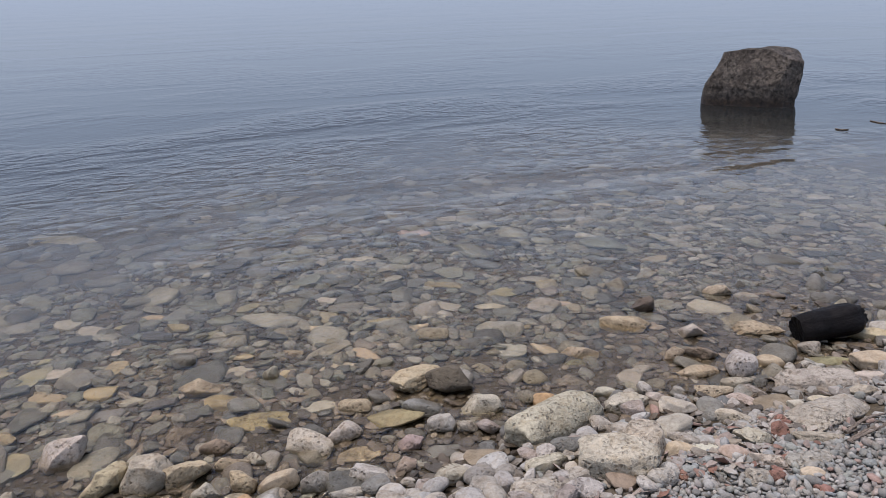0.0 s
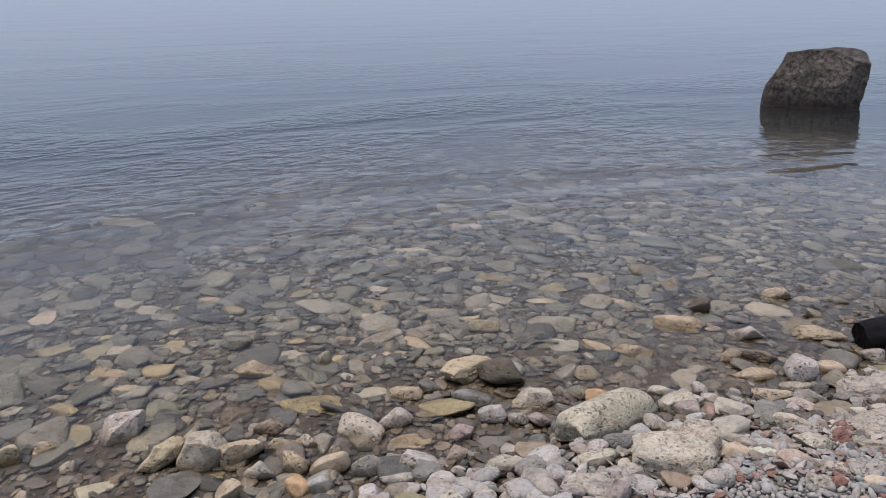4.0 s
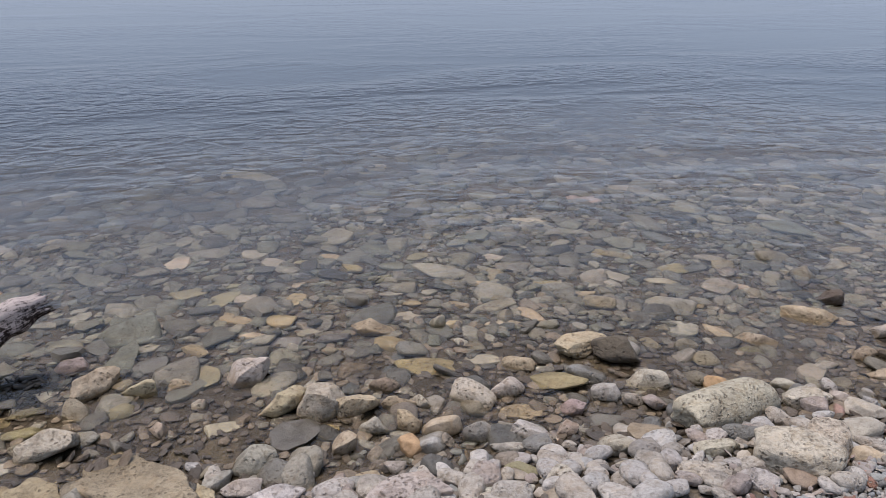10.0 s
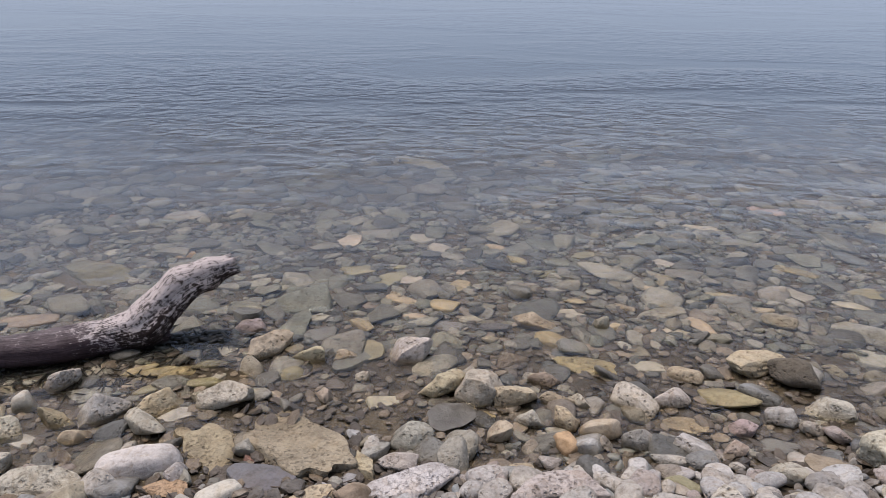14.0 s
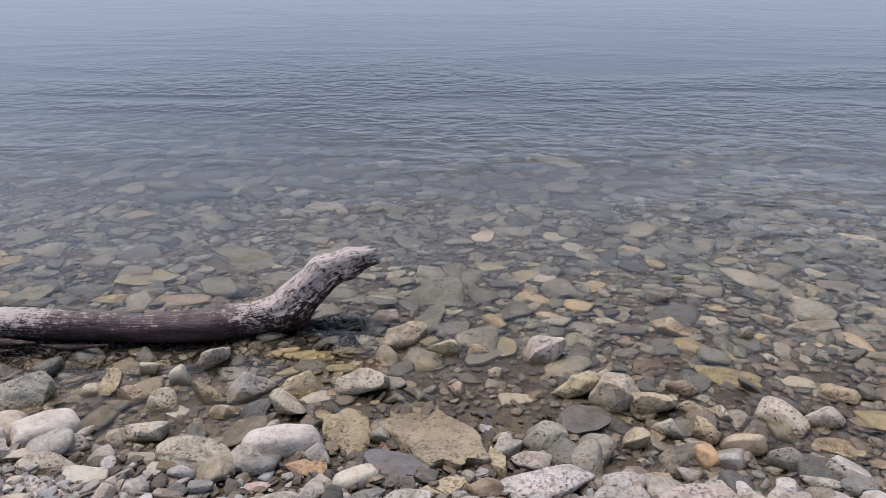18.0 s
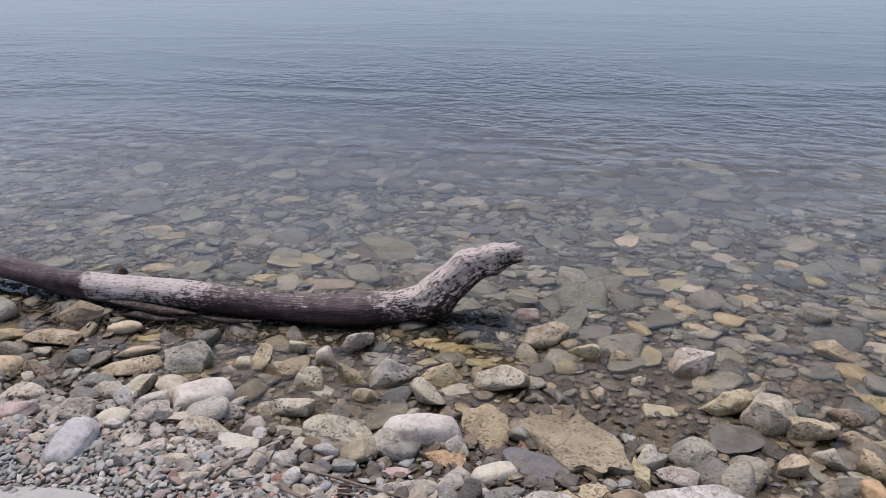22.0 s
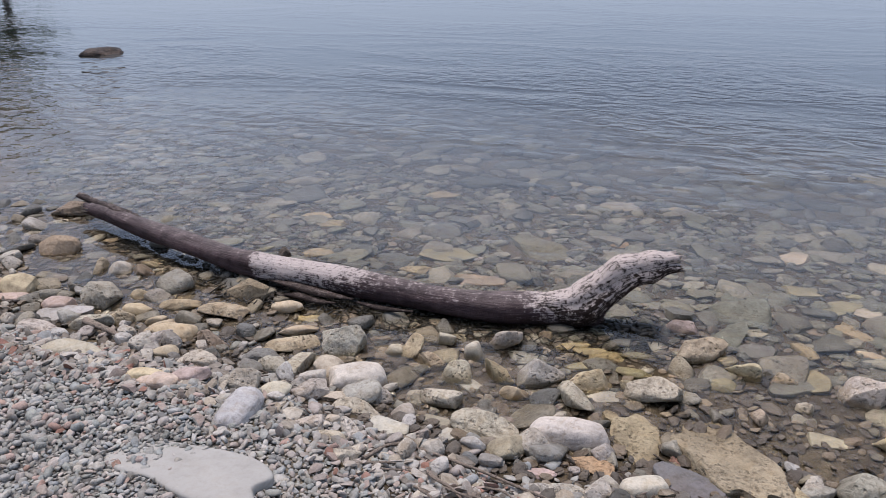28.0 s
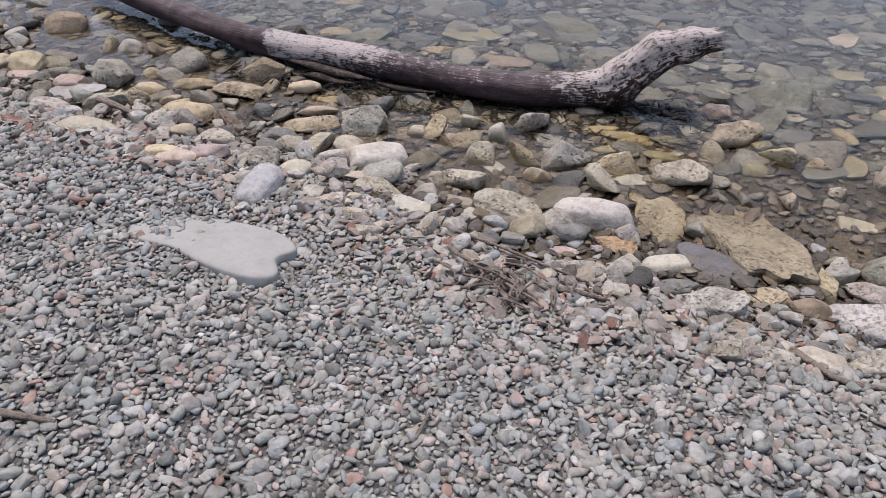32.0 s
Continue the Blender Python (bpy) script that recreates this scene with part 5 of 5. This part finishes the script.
# dark weed and rotted bark caught under the log; their dark colour also stands in for shade there
weed = Mat("weed_shade")
WEED_SHADE = weed.done(weed.ramp(weed.noise(40.0, 4.0), [(0.3, (0.008, 0.007, 0.004)), (0.6, (0.022, 0.018, 0.009)), (0.8, (0.055, 0.045, 0.014))]), 0.5)
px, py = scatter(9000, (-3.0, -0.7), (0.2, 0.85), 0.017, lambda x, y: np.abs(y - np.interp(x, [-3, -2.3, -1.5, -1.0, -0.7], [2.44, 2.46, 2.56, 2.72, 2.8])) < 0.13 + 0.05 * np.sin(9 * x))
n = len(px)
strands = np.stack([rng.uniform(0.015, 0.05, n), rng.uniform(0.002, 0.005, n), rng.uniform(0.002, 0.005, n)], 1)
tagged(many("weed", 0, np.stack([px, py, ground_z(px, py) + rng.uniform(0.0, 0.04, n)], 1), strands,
            np.stack([rng.normal(0, 0.3, n), rng.normal(0, 0.3, n), rng.uniform(0, 6.28, n)], 1), WEED_SHADE, ROCKS0),
       "dark olive weed and bark scraps adding shade under the log", "weed", kind="stuff")

# rotted bark packed under the log, also as painted shade, and scraps of bark along the drift line
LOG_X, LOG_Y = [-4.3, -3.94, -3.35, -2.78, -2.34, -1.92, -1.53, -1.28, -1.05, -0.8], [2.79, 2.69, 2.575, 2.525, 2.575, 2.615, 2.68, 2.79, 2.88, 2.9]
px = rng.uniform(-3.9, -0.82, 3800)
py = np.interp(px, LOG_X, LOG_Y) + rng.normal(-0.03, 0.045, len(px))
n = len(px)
tagged(many("bark_litter_shade", 0, np.stack([px, py, ground_z(px, py) + rng.uniform(0.0, 0.055, n) * np.exp(-((py - np.interp(px, LOG_X, LOG_Y)) / 0.07) ** 2)], 1),
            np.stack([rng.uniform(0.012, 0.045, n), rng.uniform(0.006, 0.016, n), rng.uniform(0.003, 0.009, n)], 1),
            np.stack([rng.normal(0, 0.3, n), rng.normal(0, 0.3, n), rng.normal(0, 0.6, n)], 1), WEED_SHADE, ROCKS0),
       "black-brown rotted bark packed as shade under the log", "bark", kind="stuff")
scrap = Mat("bark_scraps")
SCRAP = scrap.done(scrap.ramp(scrap.noise(30.0, 4.0), [(0.3, (0.035, 0.024, 0.018)), (0.55, (0.09, 0.065, 0.048)), (0.75, (0.2, 0.155, 0.12))]), 0.85)
px, py = scatter(1800, (-2.3, 0.1), (-0.44, -0.1), 0.02, lambda x, y: rng.random(len(x)) < 0.5 + 0.5 * np.sin(5 * x + 9 * y))
n = len(px)
tagged(many("bark_scraps", 0, np.stack([px, py, ground_z(px, py) + rng.uniform(0.008, 0.024, n)], 1),
            np.stack([rng.uniform(0.006, 0.032, n), rng.uniform(0.0012, 0.004, n), rng.uniform(0.001, 0.003, n)], 1),
            np.stack([rng.normal(0, 0.2, n), rng.normal(0, 0.2, n), rng.normal(0, 0.7, n)], 1), SCRAP, ROCKS0),
       "brown scraps of bark and twig along the drift line", "bark", kind="stuff")

# ---- twigs and drift sticks ----
TWIG = wood_material("grey_twig", (0.36, 0.295, 0.235), (0.10, 0.068, 0.05), [(0.0, 0.7), (1.0, 0.78)], 0.7)


def twig(points, thick, seed, label, name="twig"):
    """A stick lying on the beach along a few places, each x, y and height over the ground."""
    spine = [(x, y, float(ground_z(np.array(x), np.array(y))) + h) for x, y, h in points]
    n = len(spine)
    ob = limb(name, spine, [thick * (1 - 0.45 * i / (n - 1)) / 2 for i in range(n)], TWIG, seed, rings=10 * n, around=8, gnarl=0.12)
    return tagged(ob, label, "twig", "drift twigs")


twig([(-0.184, 1.590, 0.012), (-0.130, 1.546, 0.016), (-0.066, 1.514, 0.012), (0.024, 1.531, 0.016)], 0.022, 300, "dark brown driftwood stick lying on pale stones", "stick")
twig([(-1.539, 0.423, 0.012), (-1.484, 0.441, 0.016), (-1.426, 0.467, 0.012)], 0.020, 301, "bleached tan stick lying on the shingle", "stick")
twig([(-1.251, 1.549, 0.012), (-1.067, 1.571, 0.016), (-0.854, 1.548, 0.012), (-0.711, 1.571, 0.016)], 0.009, 302, "thin dry brown twig caught in the drift line", "twig")
twig([(-1.016, 1.547, 0.012), (-0.931, 1.454, 0.016), (-0.859, 1.398, 0.012)], 0.008, 303, "thin dry brown twig caught in the drift line", "twig")
twig([(-0.865, 1.411, 0.012), (-0.880, 1.528, 0.016), (-0.815, 1.556, 0.012)], 0.008, 304, "thin dry brown twig caught in the drift line", "twig")
twig([(-0.870, 1.338, 0.012), (-0.847, 1.441, 0.016), (-0.802, 1.436, 0.012), (-0.769, 1.511, 0.016)], 0.009, 305, "thin dry brown twig caught in the drift line", "twig")
twig([(-1.292, 1.489, 0.012), (-1.159, 1.562, 0.016), (-1.011, 1.573, 0.012)], 0.007, 306, "thin dry brown twig caught in the drift line", "twig")
twig([(-0.794, 1.631, 0.012), (-0.679, 1.574, 0.016), (-0.604, 1.589, 0.012)], 0.007, 307, "thin dry brown twig caught in the drift line", "twig")
twig([(-0.795, 0.832, 0.012), (-0.803, 0.882, 0.016), (-0.808, 0.908, 0.012)], 0.011, 308, "short pale stick lying on the shingle", "stick")
twig([(2.411, 1.368, 0.012), (2.536, 1.385, 0.016), (2.643, 1.390, 0.012)], 0.016, 309, "thin dark twig lying beside pale stones", "twig")
twig([(2.457, 1.412, 0.012), (2.552, 1.407, 0.016), (2.669, 1.412, 0.012)], 0.011, 310, "thin dark twig lying beside pale stones", "twig")
twig([(1.840, 1.614, 0.012), (1.958, 1.580, 0.016), (2.032, 1.502, 0.012)], 0.008, 311, "thin dark twig lying beside pale stones", "twig")
twig([(1.979, 1.476, 0.012), (2.045, 1.409, 0.016), (2.093, 1.330, 0.012)], 0.008, 312, "thin dark twig lying beside pale stones", "twig")
twig([(-1.327, 1.621, 0.012), (-1.201, 1.626, 0.016), (-1.058, 1.633, 0.012), (-0.892, 1.662, 0.016)], 0.011, 313, "thin dry brown twig caught in the drift line", "twig")
twig([(-1.257, 1.598, 0.012), (-1.111, 1.630, 0.016), (-0.945, 1.622, 0.012)], 0.007, 314, "thin dry brown twig caught in the drift line", "twig")
twig([(-0.435, 1.639, 0.012), (-0.365, 1.612, 0.016), (-0.310, 1.617, 0.012)], 0.008, 315, "thin dry brown twig caught in the drift line", "twig")
twig([(-1.380, 1.458, 0.012), (-1.215, 1.579, 0.016), (-1.030, 1.599, 0.012)], 0.009, 316, "thin dry brown twig caught in the drift line", "twig")


# a nest of dry sticks washed together, and a long thin branch beside it
nest = np.random.default_rng(61)
for i in range(26):
    x, y = -0.88 + 0.085 * nest.normal(), 1.47 + 0.06 * nest.normal()
    turn, half, bend = nest.normal(-0.75, 0.55), nest.uniform(0.03, 0.095), nest.uniform(-0.012, 0.012)
    dx, dy, up = half * math.cos(turn), half * math.sin(turn), nest.uniform(0.012, 0.05)
    twig([(x - dx, y - dy, up), (x - 0.3 * dx + bend, y - 0.3 * dy + bend, up + 0.008), (x + 0.4 * dx, y + 0.4 * dy, up + 0.004), (x + dx, y + dy, up - 0.006)],
         nest.uniform(0.006, 0.014), 340 + i, "short dry driftwood stick heaped with others on the shingle", "stick")
twig([(-1.342, 1.51, 0.02), (-1.297, 1.64, 0.03), (-1.062, 1.652, 0.034), (-0.89, 1.637, 0.03), (-0.732, 1.626, 0.02)], 0.013, 370, "long thin dark brown branch lying along the drift line", "stick")
twig([(-0.78, 1.545, 0.02), (-0.72, 1.545, 0.03), (-0.657, 1.563, 0.02)], 0.02, 371, "short dark brown stick lying on the shingle", "stick")
twig([(-2.97, 1.76, 0.06), (-2.86, 1.75, 0.055), (-2.74, 1.745, 0.04)], 0.035, 372, "short dark wet stick among the cobbles", "stick")
twig([(2.442, 1.402, 0.03), (2.56, 1.41, 0.05), (2.68, 1.41, 0.04)], 0.014, 373, "thin dark twig lying beside pale stones", "twig")
twig([(2.393, 1.353, 0.02), (2.5, 1.352, 0.03), (2.62, 1.36, 0.03)], 0.012, 374, "thin dark twig lying beside pale stones", "twig")

tagged(limb("floating_stick", [(8.63, 5.81, 0.004), (8.61, 5.69, 0.004), (8.64, 5.59, 0.004)], [0.006, 0.008, 0.004], TWIG, 330, rings=24, around=8), "dark waterlogged stick floating on the lake", "twig", "drift twigs")
tagged(limb("floating_stick", [(7.87, 5.68, 0.004), (7.87, 5.60, 0.004), (7.96, 5.59, 0.004)], [0.006, 0.01, 0.005], TWIG, 331, rings=24, around=8), "pale brown bit of drift floating on the lake", "twig", "drift twigs")


# ---- trees on the far bank, whose dark mirror image lies on the water ----
LEAF = Mat("leaves")
leaf_mat = LEAF.done(LEAF.ramp(LEAF.noise(1.3, 3.0), [(0.3, (0.03, 0.05, 0.018)), (0.55, (0.055, 0.085, 0.028)), (0.8, (0.09, 0.12, 0.045))]), 0.75)
BARK = Mat("tree_bark")
bark_mat = BARK.done(BARK.ramp(BARK.noise(6.0, 5.0, vec=BARK.stretch((3, 3, 0.6))), [(0.3, (0.05, 0.04, 0.03)), (0.7, (0.14, 0.115, 0.09))]), 0.9)


def tree(seed, height):
    """A broad-leaved tree: trunk with limbs, and a crown of many small leaf clumps."""
    r = np.random.default_rng(seed)
    ob = tagged(new("tree"), "tall leafy green tree on the far lake bank", "tree", "trees on the far bank")
    limb("trunk", [(0, 0, -0.5), (0.1, 0, height * 0.3), (-0.1, 0.15, height * 0.6), (0.1, 0, height * 0.9)], [0.35, 0.28, 0.17, 0.05], bark_mat, seed, ob, rings=24, around=10)
    tips = []
    for i in range(11):
        a, z = i * 2.4 + r.uniform(-0.3, 0.3), height * r.uniform(0.22, 0.75)
        out_r = height * r.uniform(0.18, 0.32) * (1.15 - z / height)
        tip = np.array([out_r * math.cos(a), out_r * math.sin(a), z + height * r.uniform(0.08, 0.2)])
        limb("limb", [(0, 0, z), tuple(tip * (0.5, 0.5, 1) + (0, 0, -(tip[2] - z) * 0.4)), tuple(tip)], [0.11, 0.07, 0.03], bark_mat, seed + i + 1, ob, rings=8, around=6)
        tips.append(tip)
    tips += [np.array([r.uniform(-1, 1), r.uniform(-1, 1), height * r.uniform(0.6, 0.98)]) for _ in range(7)]
    n = 2600
    at = np.array(tips)[r.integers(0, len(tips), n)] + r.normal(0, 1, (n, 3)) * (height * 0.075, height * 0.075, height * 0.06)
    size = r.uniform(0.12, 0.3, n)
    u, w = r.normal(size=(2, n, 3))
    u /= np.linalg.norm(u, axis=1)[:, None]
    w -= (w * u).sum(1)[:, None] * u
    w /= np.linalg.norm(w, axis=1)[:, None]
    u, w = u * size[:, None], w * size[:, None] * 0.6
    v = np.stack([at - u, at - w, at + u, at + w], 1).reshape(-1, 3)
    link_mesh("crown", v, np.arange(4 * n).reshape(-1, 4), leaf_mat, ob, smooth=False)
    return ob


kinds = [tree(700, 9.5), tree(740, 8.0)]
spots_r = np.random.default_rng(5)
for i in range(20):
    a, far = radians(57.8 + 1.7 * i + spots_r.uniform(-0.5, 0.5)), spots_r.uniform(62, 78)
    x, y = -far * math.sin(a), far * math.cos(a)
    m = pose(x, y, float(ground_z(np.array(x), np.array(y))), 0, 0, spots_r.uniform(0, 360))
    if i < 2:
        kinds[i].matrix_world = m
    else:
        copy_thing(kinds[i % 2], m)
